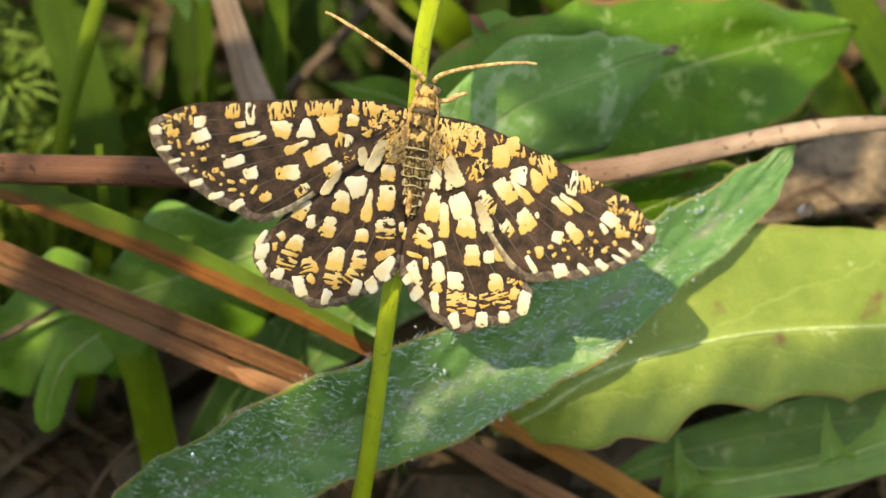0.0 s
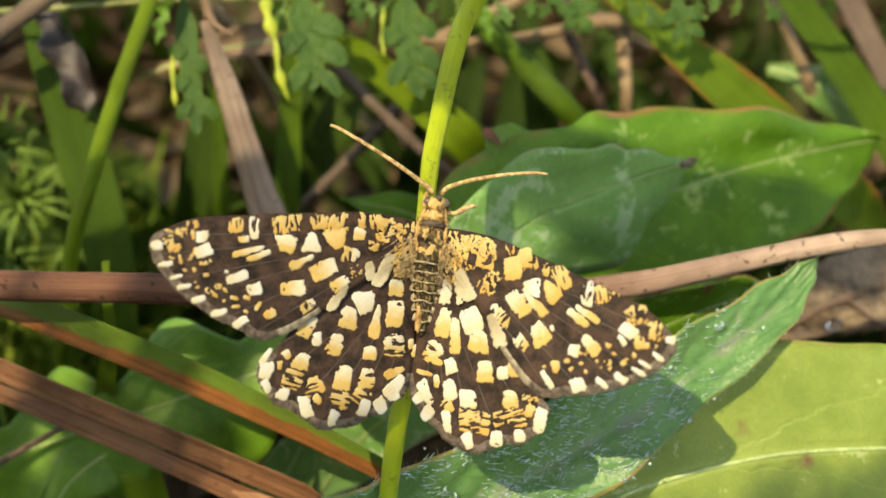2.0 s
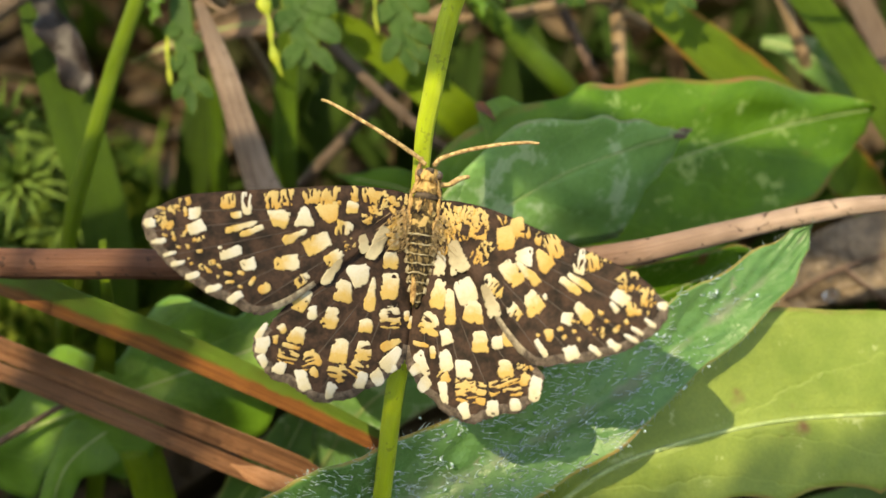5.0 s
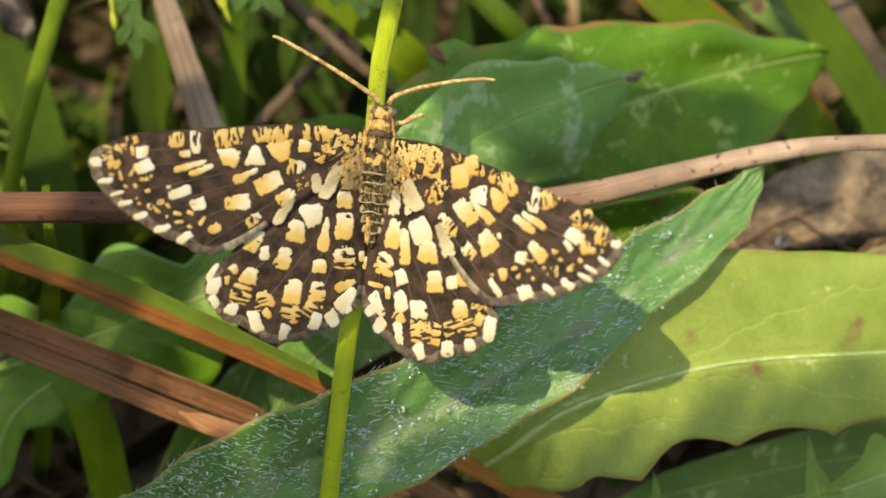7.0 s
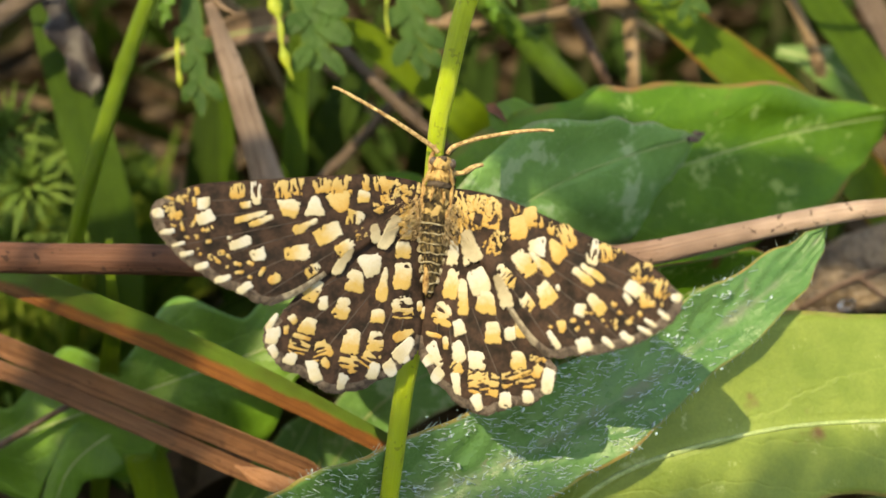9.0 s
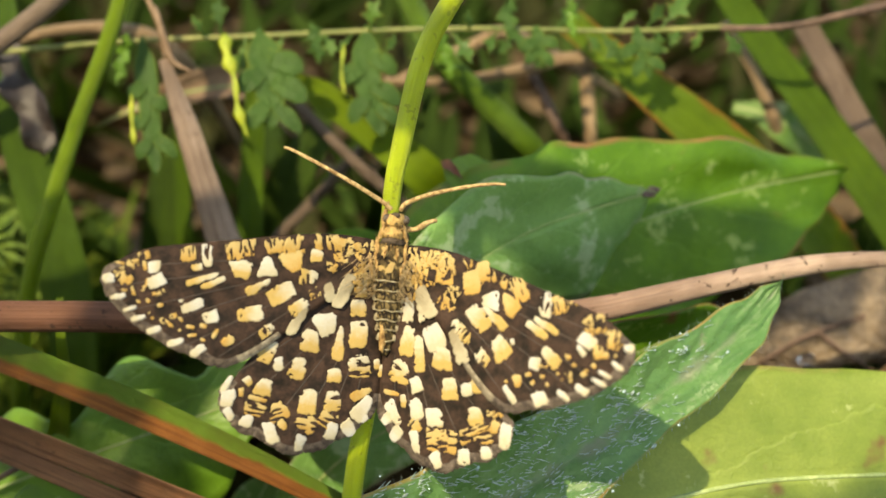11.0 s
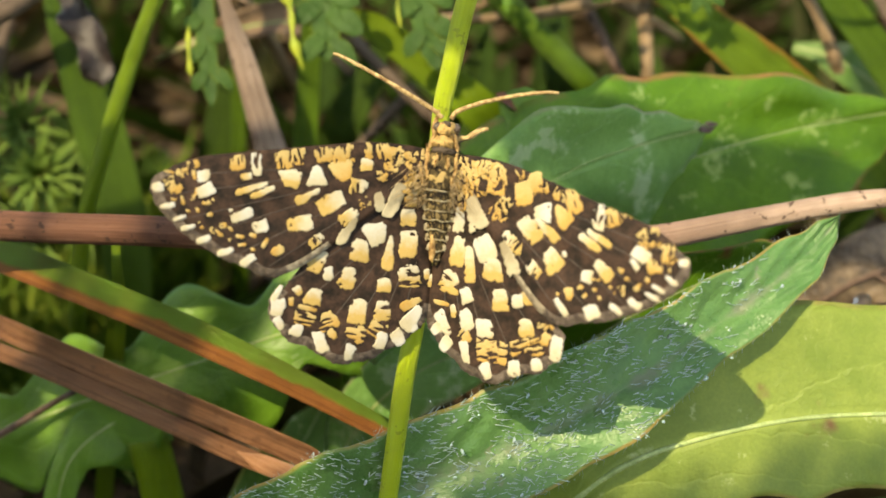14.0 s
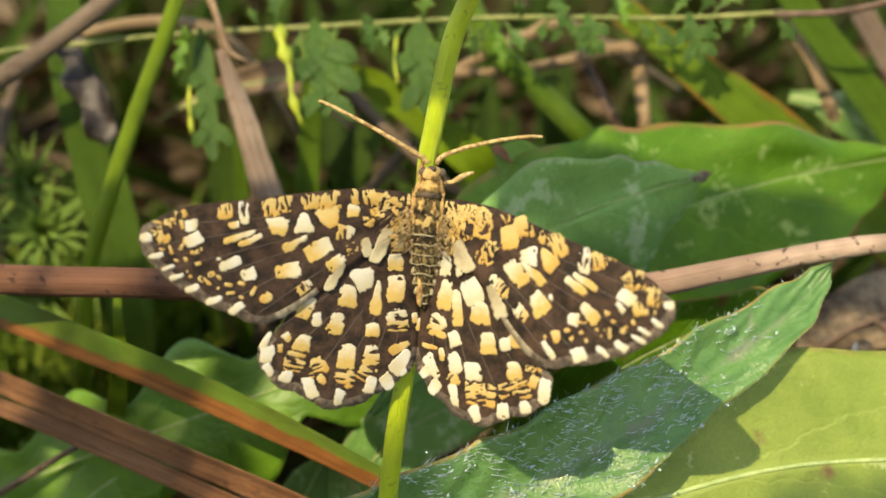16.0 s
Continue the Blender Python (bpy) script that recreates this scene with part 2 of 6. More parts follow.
M_GREY_STRAW = straw_material("grey_straw", (0.075, 0.044, 0.028), (0.27, 0.20, 0.15), rough=0.55)
M_TAN_STRAW = straw_material("tan_straw", (0.17, 0.095, 0.045), (0.58, 0.42, 0.26), rough=0.5, fleck=0.3)
M_FIBRE_STRAW = straw_material("fibrous_straw", (0.11, 0.058, 0.038), (0.66, 0.50, 0.40), rough=0.5, fleck=0.5)
M_RIB = plain_material("pale_rib", (0.22, 0.30, 0.10), (0.36, 0.44, 0.18), 0.8, 0.5, 0.04)
M_TWIG = plain_material("dark_twig", (0.05, 0.028, 0.018), (0.14, 0.085, 0.06), 0.8, 0.7)
M_TAN = plain_material("tan_leaf", (0.15, 0.09, 0.05), (0.30, 0.20, 0.13), 2.0, 0.65, 0.1, 0.15)
M_DEAD_LEAF = plain_material("dead_leaf", (0.05, 0.035, 0.024), (0.21, 0.15, 0.095), 1.7, 0.3, 0.35)
M_PURPLE = plain_material("purple_leaf", (0.012, 0.008, 0.008), (0.034, 0.023, 0.020), 1.5, 0.5, 0.1)
M_SOIL = plain_material("soil", (0.055, 0.037, 0.020), (0.14, 0.095, 0.052), 5.0, 0.85, 0.6)
M_MOSS = plain_material("moss", (0.08, 0.16, 0.022), (0.17, 0.27, 0.045), 1.2, 0.7, 0.05, 0.3)
M_HAIR = plain_material("leaf_hair", (0.24, 0.36, 0.30), (0.52, 0.64, 0.60), 0.5, 0.15, spec=0.8)
M_WING = plain_material("wing_membrane", (0.012, 0.009, 0.007), (0.060, 0.034, 0.024), 0.7, 0.65, 0.02, spec=0.12)
M_VEIN = plain_material("wing_vein", (0.020, 0.014, 0.011), (0.065, 0.044, 0.032), 0.5, 0.6, 0.02)
M_FRINGE = plain_material("wing_fringe", (0.035, 0.024, 0.018), (0.15, 0.115, 0.09), 0.3, 0.8, 0.05)
M_CREAM = patch_material("cream_scales", (0.43, 0.415, 0.365), (0.40, 0.355, 0.245))
M_ORANGE = patch_material("orange_scales", (0.40, 0.30, 0.130), (0.37, 0.225, 0.064))
M_MIXED = patch_material("two_tone_scales", (0.43, 0.395, 0.30), (0.38, 0.262, 0.088), (0.15, 0.7))
M_TAN_SCALES = patch_material("tan_scales", (0.25, 0.21, 0.135), (0.37, 0.325, 0.22))
M_FUR = plain_material("orange_fur", (0.17, 0.080, 0.022), (0.56, 0.37, 0.15), 0.22, 0.8, 0.05)
M_DARK_FUR = plain_material("dark_fur", (0.03, 0.02, 0.012), (0.10, 0.07, 0.045), 0.5, 0.8, 0.03)
M_ABDOMEN = scribble_material("abdomen_scales", (0.009, 0.006, 0.004), (0.16, 0.115, 0.05), 0.40, 0.51, 0.58, (1.6, 0.7, 1.0))
M_ANTENNA = plain_material("banded_antenna", (0.20, 0.11, 0.04), (0.62, 0.45, 0.21), 0.20, 0.75, 0.03)
M_RING = plain_material("ring_scales", (0.20, 0.15, 0.08), (0.46, 0.41, 0.28), 0.30, 0.75)
M_PALE_HAIR = plain_material("pale_hair", (0.27, 0.18, 0.085), (0.60, 0.45, 0.26), 0.3, 0.8)
M_HIND_FRINGE = plain_material("hind_fringe", (0.14, 0.11, 0.08), (0.38, 0.33, 0.24), 0.35, 0.8, 0.04)
M_THORAX = scribble_material("thorax_scales", (0.012, 0.008, 0.005), (0.44, 0.31, 0.13), 0.62, 0.53, 0.565)
M_HEAD = scribble_material("head_scales", (0.045, 0.026, 0.012), (0.46, 0.30, 0.115), 0.42, 0.40, 0.50)
M_EYE = plain_material("moth_eye", (0.05, 0.035, 0.025), (0.12, 0.085, 0.06), 0.3, 0.25)
M_WATER = bpy.data.materials.new("water")
M_WATER.use_nodes = True
M_WATER.node_tree.nodes["Principled BSDF"].inputs["Transmission Weight"].default_value = 1.0
M_WATER.node_tree.nodes["Principled BSDF"].inputs["Roughness"].default_value = 0.02
M_WATER.node_tree.nodes["Principled BSDF"].inputs["IOR"].default_value = 1.33

M_DEW = bpy.data.materials.new("dew")
M_DEW.use_nodes = True
for socket, value in (("Base Color", (0.66, 0.82, 0.82, 1)), ("Transmission Weight", 0.65), ("Roughness", 0.08), ("IOR", 1.33)):
    M_DEW.node_tree.nodes["Principled BSDF"].inputs[socket].default_value = value

# ---- building ----
FRAMES = {}


def thing(name, base, label, category, group="", kind=""):
    """An Empty at a plan place; its parts are given in plan millimetres."""
    ob = new(name)
    ob.empty_display_size = 0.002
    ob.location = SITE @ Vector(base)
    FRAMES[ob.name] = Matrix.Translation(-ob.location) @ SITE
    return tagged(ob, label, category, group, kind)


def part(name, bm, material, parent, label="", kind="", smooth=True):
    """Links a bmesh, given in its thing's own measure, as one mesh under a thing or a part."""
    top = parent if parent.name in FRAMES else parent.parent
    bm.transform(FRAMES[top.name])
    mesh = bpy.data.meshes.new(name)
    bm.to_mesh(mesh)
    bm.free()
    mesh.materials.append(material)
    for face in mesh.polygons:
        face.use_smooth = smooth
    ob = new(name, mesh)
    ob.parent = parent
    return tagged(ob, label, kind=kind)


def smooth_line(points, count):
    """Evenly counted points on a Catmull-Rom line through the given ones."""
    p = [Vector(q) for q in points]
    p = [p[0] * 2 - p[1], *p, p[-1] * 2 - p[-2]]
    steps = [0.0]
    for a, b in zip(p[1:-2], p[2:-1]):
        steps.append(steps[-1] + (b - a).length)
    out = []
    for k in range(count):
        s = steps[-1] * k / (count - 1)
        i = max(j for j in range(len(steps) - 1) if steps[j] <= s + 1e-9)
        f = (s - steps[i]) / (steps[i + 1] - steps[i])
        a, b, c, d = p[i:i + 4]
        out.append(0.5 * (2 * b + (c - a) * f + (2 * a - 5 * b + 4 * c - d) * f * f + (3 * b - a - 3 * c + d) * f ** 3))
    return out


def profile(pairs, s):
    """A value from (share of the length, value) pairs, eased between them."""
    for (a, x), (b, y) in zip(pairs, pairs[1:]):
        if s <= b:
            f = min(1.0, max(0.0, (s - a) / (b - a)))
            return x + (y - x) * f * f * (3 - 2 * f)
    return pairs[-1][1]


def tube(points, radii, sides=10, count=40, flat=1.0, seed=0.0, ridges=0):
    """A stem along a line; radii as profile pairs; flat squeezes it towards the view."""
    bm = bmesh.new()
    layer = bm.loops.layers.uv.new("UVMap")
    line = smooth_line(points, count)
    rings = []
    for k, p in enumerate(line):
        s = k / (count - 1)
        along = (line[min(k + 1, count - 1)] - line[max(k - 1, 0)]).normalized()
        side = along.cross(Vector((0.03, 0.05, 1))).normalized()
        out = side.cross(along)
        r = profile(radii, s) * (1 + 0.05 * noise.noise((s * 9, seed, 1.7)))
        ring = []
        for j in range(sides):
            a = 2 * math.pi * j / sides
            rr = r * (1 + (0.06 * math.cos(ridges * a) if ridges else 0))
            ring.append(bm.verts.new(p + side * math.cos(a) * rr + out * math.sin(a) * rr * flat))
        rings.append(ring)
    for k in range(count - 1):
        for j in range(sides):
            f = bm.faces.new((rings[k][j], rings[k][(j + 1) % sides], rings[k + 1][(j + 1) % sides], rings[k + 1][j]))
            for loop, (u, v) in zip(f.loops, ((j, k), (j + 1, k), (j + 1, k + 1), (j, k + 1))):
                loop[layer].uv = (u / sides, v / (count - 1))
    bm.faces.new(rings[0][::-1])
    bm.faces.new(rings[-1])
    return bm


def sheet(spine, left, right, face=(0, 0, 1), cup=0.0, roll=0.0, wave=0.0, waves=4.0, thick=0.16, count=48, columns=12,
          edge=None, twist=0.0, seed=0.0, crease=0.0, fold=0.0, quilt=0.0, bend=0.0):
    """A leaf or blade along a spine. left and right: half widths as profile pairs (left is up when it runs to the right).
    cup lifts the margins, fold bends it into a V, quilt puffs it up between side veins, bend turns the left margin back, roll tilts the blade, edge(s, side) shapes lobes and teeth."""
    bm = bmesh.new()
    layer = bm.loops.layers.uv.new("UVMap")
    line = smooth_line(spine, count)
    front, back = [], []
    for k, p in enumerate(line):
        s = k / (count - 1)
        along = (line[min(k + 1, count - 1)] - line[max(k - 1, 0)]).normalized()
        across = Vector(face).cross(along).normalized()
        out = along.cross(across)
        turn = Matrix.Rotation(radians(roll + twist * (s - 0.5)), 3, along)
        across, out = turn @ across, turn @ out
        row, under = [], []
        for j in range(columns + 1):
            q = 2 * j / columns - 1
            side = 1 if q > 0 else -1
            w = max(profile(left if q > 0 else right, s), 0.02)
            if edge:
                w *= edge(s, side)
            x = q * w
            lift = cup * q * q * w + wave * abs(q) ** 1.5 * math.sin(waves * 2 * math.pi * s + side + seed)
            lift += 0.12 * w * noise.noise((s * 5 + seed, q * 1.3, seed * 3.1)) - crease * w * math.exp(-(q / 0.12) ** 2)
            lift += fold * w * (abs(q) - 0.5) - bend * w * max(0.0, q - 0.45) ** 2
            if quilt:
                lift += quilt * math.sin(34 * (s - 0.12 * abs(q)) * math.pi) * math.sin(math.pi * min(1.0, abs(q) * 1.1)) + quilt * noise.noise((s * 40, q * 4, seed))
            at = p + across * x + out * lift
            row.append(bm.verts.new(at))
            under.append(bm.verts.new(at - out * thick * (1.0 - 0.6 * abs(q) + 1.2 * math.exp(-(q / 0.1) ** 2))))
        front.append(row)
        back.append(under)

    def quad(a, b, c, d, uvs):
        f = bm.faces.new((a, b, c, d))
        for loop, uv in zip(f.loops, uvs):
            loop[layer].uv = uv

    for k in range(count - 1):
        v0, v1 = k / (count - 1), (k + 1) / (count - 1)
        for j in range(columns):
            u0, u1 = j / columns, (j + 1) / columns
            quad(front[k][j], front[k + 1][j], front[k + 1][j + 1], front[k][j + 1], ((u0, v0), (u0, v1), (u1, v1), (u1, v0)))
            quad(back[k][j], back[k][j + 1], back[k + 1][j + 1], back[k + 1][j], ((u0, v0), (u1, v0), (u1, v1), (u0, v1)))
        for j, u in ((0, 0.0), (columns, 1.0)):
            quad(front[k][j], back[k][j], back[k + 1][j], front[k + 1][j], ((u, v0), (u, v0), (u, v1), (u, v1)))
    for k, v in ((0, 0.0), (count - 1, 1.0)):
        for j in range(columns):
            quad(front[k][j], front[k][j + 1], back[k][j + 1], back[k][j], ((j / columns, v),) * 4)
    bmesh.ops.recalc_face_normals(bm, faces=bm.faces)
    return bm


def lobes(count, deep, sharp=1.0, phase=0.0):
    """Rounded or pointed lobes along a margin."""
    def shape(s, side):
        a = 0.5 + 0.5 * math.cos(2 * math.pi * (count * s + phase + 0.13 * side))
        return 1 - deep * (1 - a ** sharp)
    return shape


def blob(centre, radii, turn=0.0, segments=16, rings=10, rough=0.0):
    bm = bmesh.new()
    bmesh.ops.create_uvsphere(bm, u_segments=segments, v_segments=rings, radius=1.0)
    for v in bm.verts:
        v.co *= 1 + rough * noise.noise(v.co * 2.3 + Vector(centre))
    bm.transform(Matrix.Translation(centre) @ Matrix.Rotation(radians(turn), 4, "Z") @ Matrix.Diagonal((*radii, 1)))
    return bm


# ---- ground ----
def ground_height(x, y):
    """Soil level in metres: nearly flat, with crumbs and hollows."""
    at = Vector((x * 60, y * 60, 0))
    near = math.exp(-(x * x + y * y) / 0.02)
    return -0.026 + near * (0.0035 * noise.noise(at) + 0.0012 * noise.noise(at * 4.1)) + 0.02 * noise.noise(Vector((x, y, 4)) * 0.8) * (1 - near)


def build_ground():
    bm = bmesh.new()
    steps = [0.0]
    size = 0.0016
    while steps[-1] < 60:
        steps.append(steps[-1] + size)
        if steps[-1] > 0.075:
            size *= 1.35
    lines = [-s for s in steps[:0:-1]] + steps
    grid = [[bm.verts.new((x, y + 0.015, ground_height(x, y + 0.015))) for y in lines] for x in lines]
    for a, b in zip(grid, grid[1:]):
        for j in range(len(lines) - 1):
            bm.faces.new((a[j], b[j], b[j + 1], a[j + 1]))
    mesh = bpy.data.meshes.new("ground")
    bm.to_mesh(mesh)
    bm.free()
    mesh.materials.append(M_SOIL)
    for f in mesh.polygons:
        f.use_smooth = True
    tagged(new("ground", mesh), "dark damp soil under meadow plants", "ground", kind="structure")


build_ground()


def depth_limit(y, front):
    """How high things at y may stand without coming further forward than front (metres)."""
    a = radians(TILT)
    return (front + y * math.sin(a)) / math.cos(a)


def island_material(name, colours, rough=0.6, through=0.2):
    """One of several colours for each separate piece, mottled."""
    n = Nodes(name)
    node = n.add("ShaderNodeNewGeometry")
    pick = n.add("ShaderNodeValToRGB")
    pick.color_ramp.interpolation = "CONSTANT"
    while len(pick.color_ramp.elements) < len(colours):
        pick.color_ramp.elements.new(0.5)
    for k, c in enumerate(colours):
        pick.color_ramp.elements[k].position = k / len(colours)
        pick.color_ramp.elements[k].color = (*c, 1)
    n.link(node.outputs["Random Per Island"], pick.inputs[0])
    colour = n.mix(n.ramp(n.noise(1.0, 3), 0.3, 0.7, (0.0, 0.55)), pick.outputs[0], tuple(c * 0.4 for c in colours[0]))
    return n.finish(colour, 0.9, n.noise(0.4, 3), 0.05, through, spec=0.1)


def litter(name, label, count, seed, colours, area, long, wide, stand, front, curl=0.3):
    """Loose small blades or straws; area: x and y ranges in metres; stand: 0 lies, 1 stands up."""
    rnd = random.Random(seed)
    verts, faces = [], []
    for _ in range(count):
        x, y = rnd.uniform(*area[0]), rnd.uniform(*area[1])
        z = ground_height(x, y) + 0.0003
        size = rnd.uniform(*long)
        top = max(0.002, depth_limit(y, front) - z)
        lean = stand * rnd.uniform(0.7, 1.0)
        turn = rnd.uniform(0, 2 * math.pi)
        level = Vector((math.cos(turn), math.sin(turn), 0))
        way = (level * (1.05 - lean) + Vector((0, 0, lean))).normalized()
        if way.z * size > top:
            size = top / way.z
        half = rnd.uniform(*wide) / 2
        side = way.cross(Vector((rnd.uniform(-0.4, 0.4), 1, rnd.uniform(0, 0.4)))).normalized()
        bend = level * size * rnd.uniform(-curl, curl) + Vector((0, 0, -size * 0.25 * rnd.random() * stand))
        first = len(verts)
        steps = 5
        for k in range(steps + 1):
            s = k / steps
            p = Vector((x, y, z)) + way * size * s + bend * s * s
            p.z = max(p.z, z + 0.0002)
            w = half * (1 - 0.85 * s ** 3) * (0.6 + 0.4 * min(1.0, s * 4))
            ridge = side.cross(way) * w * 0.35
            verts += [p - side * w, p + ridge, p + side * w]
        for k in range(steps):
            a = first + 3 * k
            faces += [(a, a + 1, a + 4, a + 3), (a + 1, a + 2, a + 5, a + 4)]
    mesh = bpy.data.meshes.new(name)
    mesh.from_pydata(verts, [], faces)
    mesh.materials.append(island_material(name, colours))
    return tagged(new(name, mesh), label, name.replace("_", " "), kind="stuff")


litter("straw_litter", "brown dead straw and leaf scraps on the soil", 700, 31, ((0.15, 0.09, 0.05), (0.27, 0.18, 0.10), (0.09, 0.055, 0.03), (0.34, 0.24, 0.15)), ((-0.06, 0.06), (-0.05, 0.004)), (0.006, 0.022), (0.0005, 0.0018), 0.12, -0.021)
# darker copy of the straw litter: the shade is put into its colours
litter("shaded_litter", "dead leaves and straw, shade put into their dark brown", 700, 34, ((0.06, 0.04, 0.023), (0.09, 0.062, 0.035), (0.035, 0.024, 0.014), (0.13, 0.09, 0.056)), ((-0.06, 0.06), (0.004, 0.11)), (0.006, 0.022), (0.001, 0.004), 0.2, -0.024)
# undergrowth greens are darkened to stand in for shade
litter("undergrowth", "dense short grass and moss shoots, shade put into their greens", 420, 32, ((0.022, 0.045, 0.008), (0.03, 0.06, 0.011), (0.04, 0.075, 0.014), (0.045, 0.045, 0.018)), ((-0.06, 0.06), (0.005, 0.11)), (0.008, 0.024), (0.001, 0.003), 0.7, -0.026)
litter("moss", "feathery yellow-green moss cushion", 1300, 33, ((0.07, 0.12, 0.016), (0.11, 0.18, 0.024), (0.17, 0.22, 0.035)), ((-0.042, -0.024), (0.018, 0.040)), (0.004, 0.012), (0.0004, 0.0009), 0.75, -0.019, 0.6)


# ---- leaves ----
def rib_line(spine, size, left, right, shape, proud=0.03):
    """A raised midrib that lies on the blade and thins towards the tip."""
    count, seed = shape.get("count", 48), shape.get("seed", 0.0)
    line = smooth_line(spine, count)
    points = []
    for k in range(0, count - 1, 3):
        s = k / (count - 1)
        along = (line[min(k + 1, count - 1)] - line[max(k - 1, 0)]).normalized()
        across = Vector(shape.get("face", (0, 0, 1))).cross(along).normalized()
        w = max(profile(right, s), 0.02)
        if "edge" in shape:
            w *= shape["edge"](s, -1)
        lift = 0.12 * w * noise.noise((s * 5 + seed, 0, seed * 3.1)) - shape.get("crease", 0.0) * w
        points.append(line[k] + along.cross(across) * (lift + proud))
    return tube(points, [(0, size), (0.6, size * 0.6), (1, 0.03)], sides=8, count=60, flat=0.35)


def leaf(name, label, material, spine, left, right, category="leaf", rib=0.09, **shape):
    ob = thing(name, spine[0], label, category)
    part("blade", sheet(spine, left, right, **shape), material, ob)
    if rib:
        part("midrib", rib_line(spine, rib, left, right, shape), M_RIB, ob, "pale midrib")
    return ob


hairy_leaf = leaf("hairy_leaf", "long dark green hairy leaf covered in dewdrops", M_HAIRY_LEAF,
    [(-20.2, -17.4, -9.0), (-15.4, -14.6, -6.0), (-9.0, -11.3, -4.0), (-3.0, -8.8, -3.5), (2.7, -6.2, -4.0), (6.9, -3.7, -4.5), (10.6, -1.1, -5.5), (13.9, 1.3, -6.5), (16.1, 3.3, -7.2), (17.5, 5.0, -7.6)],
    [(0, 0.8), (0.2, 2.9), (0.4, 3.4), (0.62, 3.1), (0.8, 2.2), (0.92, 1.5), (0.97, 0.8), (1, 0.05)],
    [(0, 0.8), (0.2, 2.6), (0.4, 2.7), (0.62, 2.3), (0.8, 1.6), (0.92, 1.2), (0.97, 0.7), (1, 0.05)], cup=0.12, wave=0.3, waves=5, crease=0.05, fold=0.22, roll=10, twist=-26, quilt=0.10, count=160, columns=18, rib=0, edge=lambda s, side: 1 + 0.03 * math.sin(s * 70 + side) + 0.03 * noise.noise((s * 60, side, 2.2)))
broad_leaf = leaf("broad_leaf", "broad bright green leaf with reddish margin and pale blotches", M_BROAD_LEAF,
    [(-6.5, -5.3, -20.0), (-1.6, 1.4, -15.5), (3.1, 5.5, -14.0), (9.5, 8.2, -14.2), (16.3, 10.6, -16.2), (21.3, 11.9, -17.8), (24.0, 12.4, -18.4)],
    [(0, 0.5), (0.25, 3.8), (0.42, 6.0), (0.58, 5.2), (0.76, 3.5), (0.92, 1.2), (0.98, 0.7), (1, 0.05)],
    [(0, 0.5), (0.25, 2.5), (0.5, 6.4), (0.7, 5.8), (0.84, 4.6), (0.94, 2.9), (0.985, 1.5), (1, 0.05)], cup=0.24, wave=0.55, waves=4, roll=24, bend=1.3, count=80, columns=20, rib=0.07, edge=lambda s, side: 1.02 + 0.025 * math.sin(s * 23 + side) + 0.02 * math.sin(s * 57) + (0.09 * math.exp(-((s - 0.545) / 0.022) ** 2) - 0.08 * math.exp(-((s - 0.60) / 0.025) ** 2) + 0.05 * math.exp(-((s - 0.74) / 0.03) ** 2) if side > 0 else 0))
blue_leaf = leaf("blue_green_leaf", "smooth blue-green leaf with a pale worn tip", M_BLUE_LEAF,
    [(-6.0, -3.0, -9.6), (-1.0, 3.5, -9.6), (4.0, 7.3, -10.6), (8.5, 9.2, -11.8), (10.6, 9.9, -12.6), (11.9, 10.3, -13.0)],
    [(0, 0.4), (0.36, 3.0), (0.60, 3.9), (0.75, 2.8), (0.85, 1.5), (0.94, 0.7), (1, 0.05)],
    [(0, 0.4), (0.36, 3.0), (0.63, 5.0), (0.82, 5.5), (0.90, 4.1), (0.96, 1.8), (1, 0.05)], cup=-0.04, wave=0.3, waves=3, roll=37, count=60, columns=16, rib=0.04, edge=lambda s, side: 1 + 0.03 * math.sin(s * 31 + side))
part("tip", sheet([(11.2, 10.05, -12.6), (11.7, 10.3, -12.8), (12.2, 10.45, -12.9)], [(0, 0.10), (0.5, 0.28), (1, 0.03)], [(0, 0.15), (0.5, 0.40), (1, 0.03)], roll=26, count=16, columns=6), M_WITHERED, blue_leaf, "dark withered tip")
red_tipped = leaf("red_tipped_leaf", "small green leaf with a red tip", M_LOBED_LEAF,
    [(5.6, 3.5, -18.0), (3.7, 7.0, -13.4), (2.3, 9.6, -12.8), (1.1, 11.0, -12.5), (0.1, 11.8, -12.5)],
    [(0, 0.4), (0.4, 2.4), (0.7, 2.0), (0.92, 0.7), (1, 0.05)],
    [(0, 0.4), (0.4, 2.4), (0.7, 2.7), (0.9, 1.5), (1, 0.05)], cup=0.1, count=40)
part("tip", sheet([(1.2, 10.9, -12.3), (0.7, 11.3, -12.2), (0.1, 11.8, -12.1)], [(0, 0.05), (0.5, 0.12), (0.8, 0.25), (1, 0.05)], [(0, 0.05), (0.5, 0.3), (0.8, 0.35), (1, 0.05)], cup=0.2, count=20, columns=8), M_RED_TIP, red_tipped, "dark red withered tip")
leaf("low_green_leaf", "small green leaf behind the moth", M_BROAD_LEAF,
    [(3.8, 1.2, -22.0), (0.3, 4.8, -18.5), (-3.6, 7.2, -17.5), (-6.6, 7.9, -17.0), (-8.1, 8.2, -17.0)],
    [(0, 0.4), (0.4, 2.0), (0.75, 1.6), (1, 0.05)],
    [(0, 0.4), (0.4, 2.2), (0.75, 1.1), (1, 0.05)], cup=0.1, count=40)
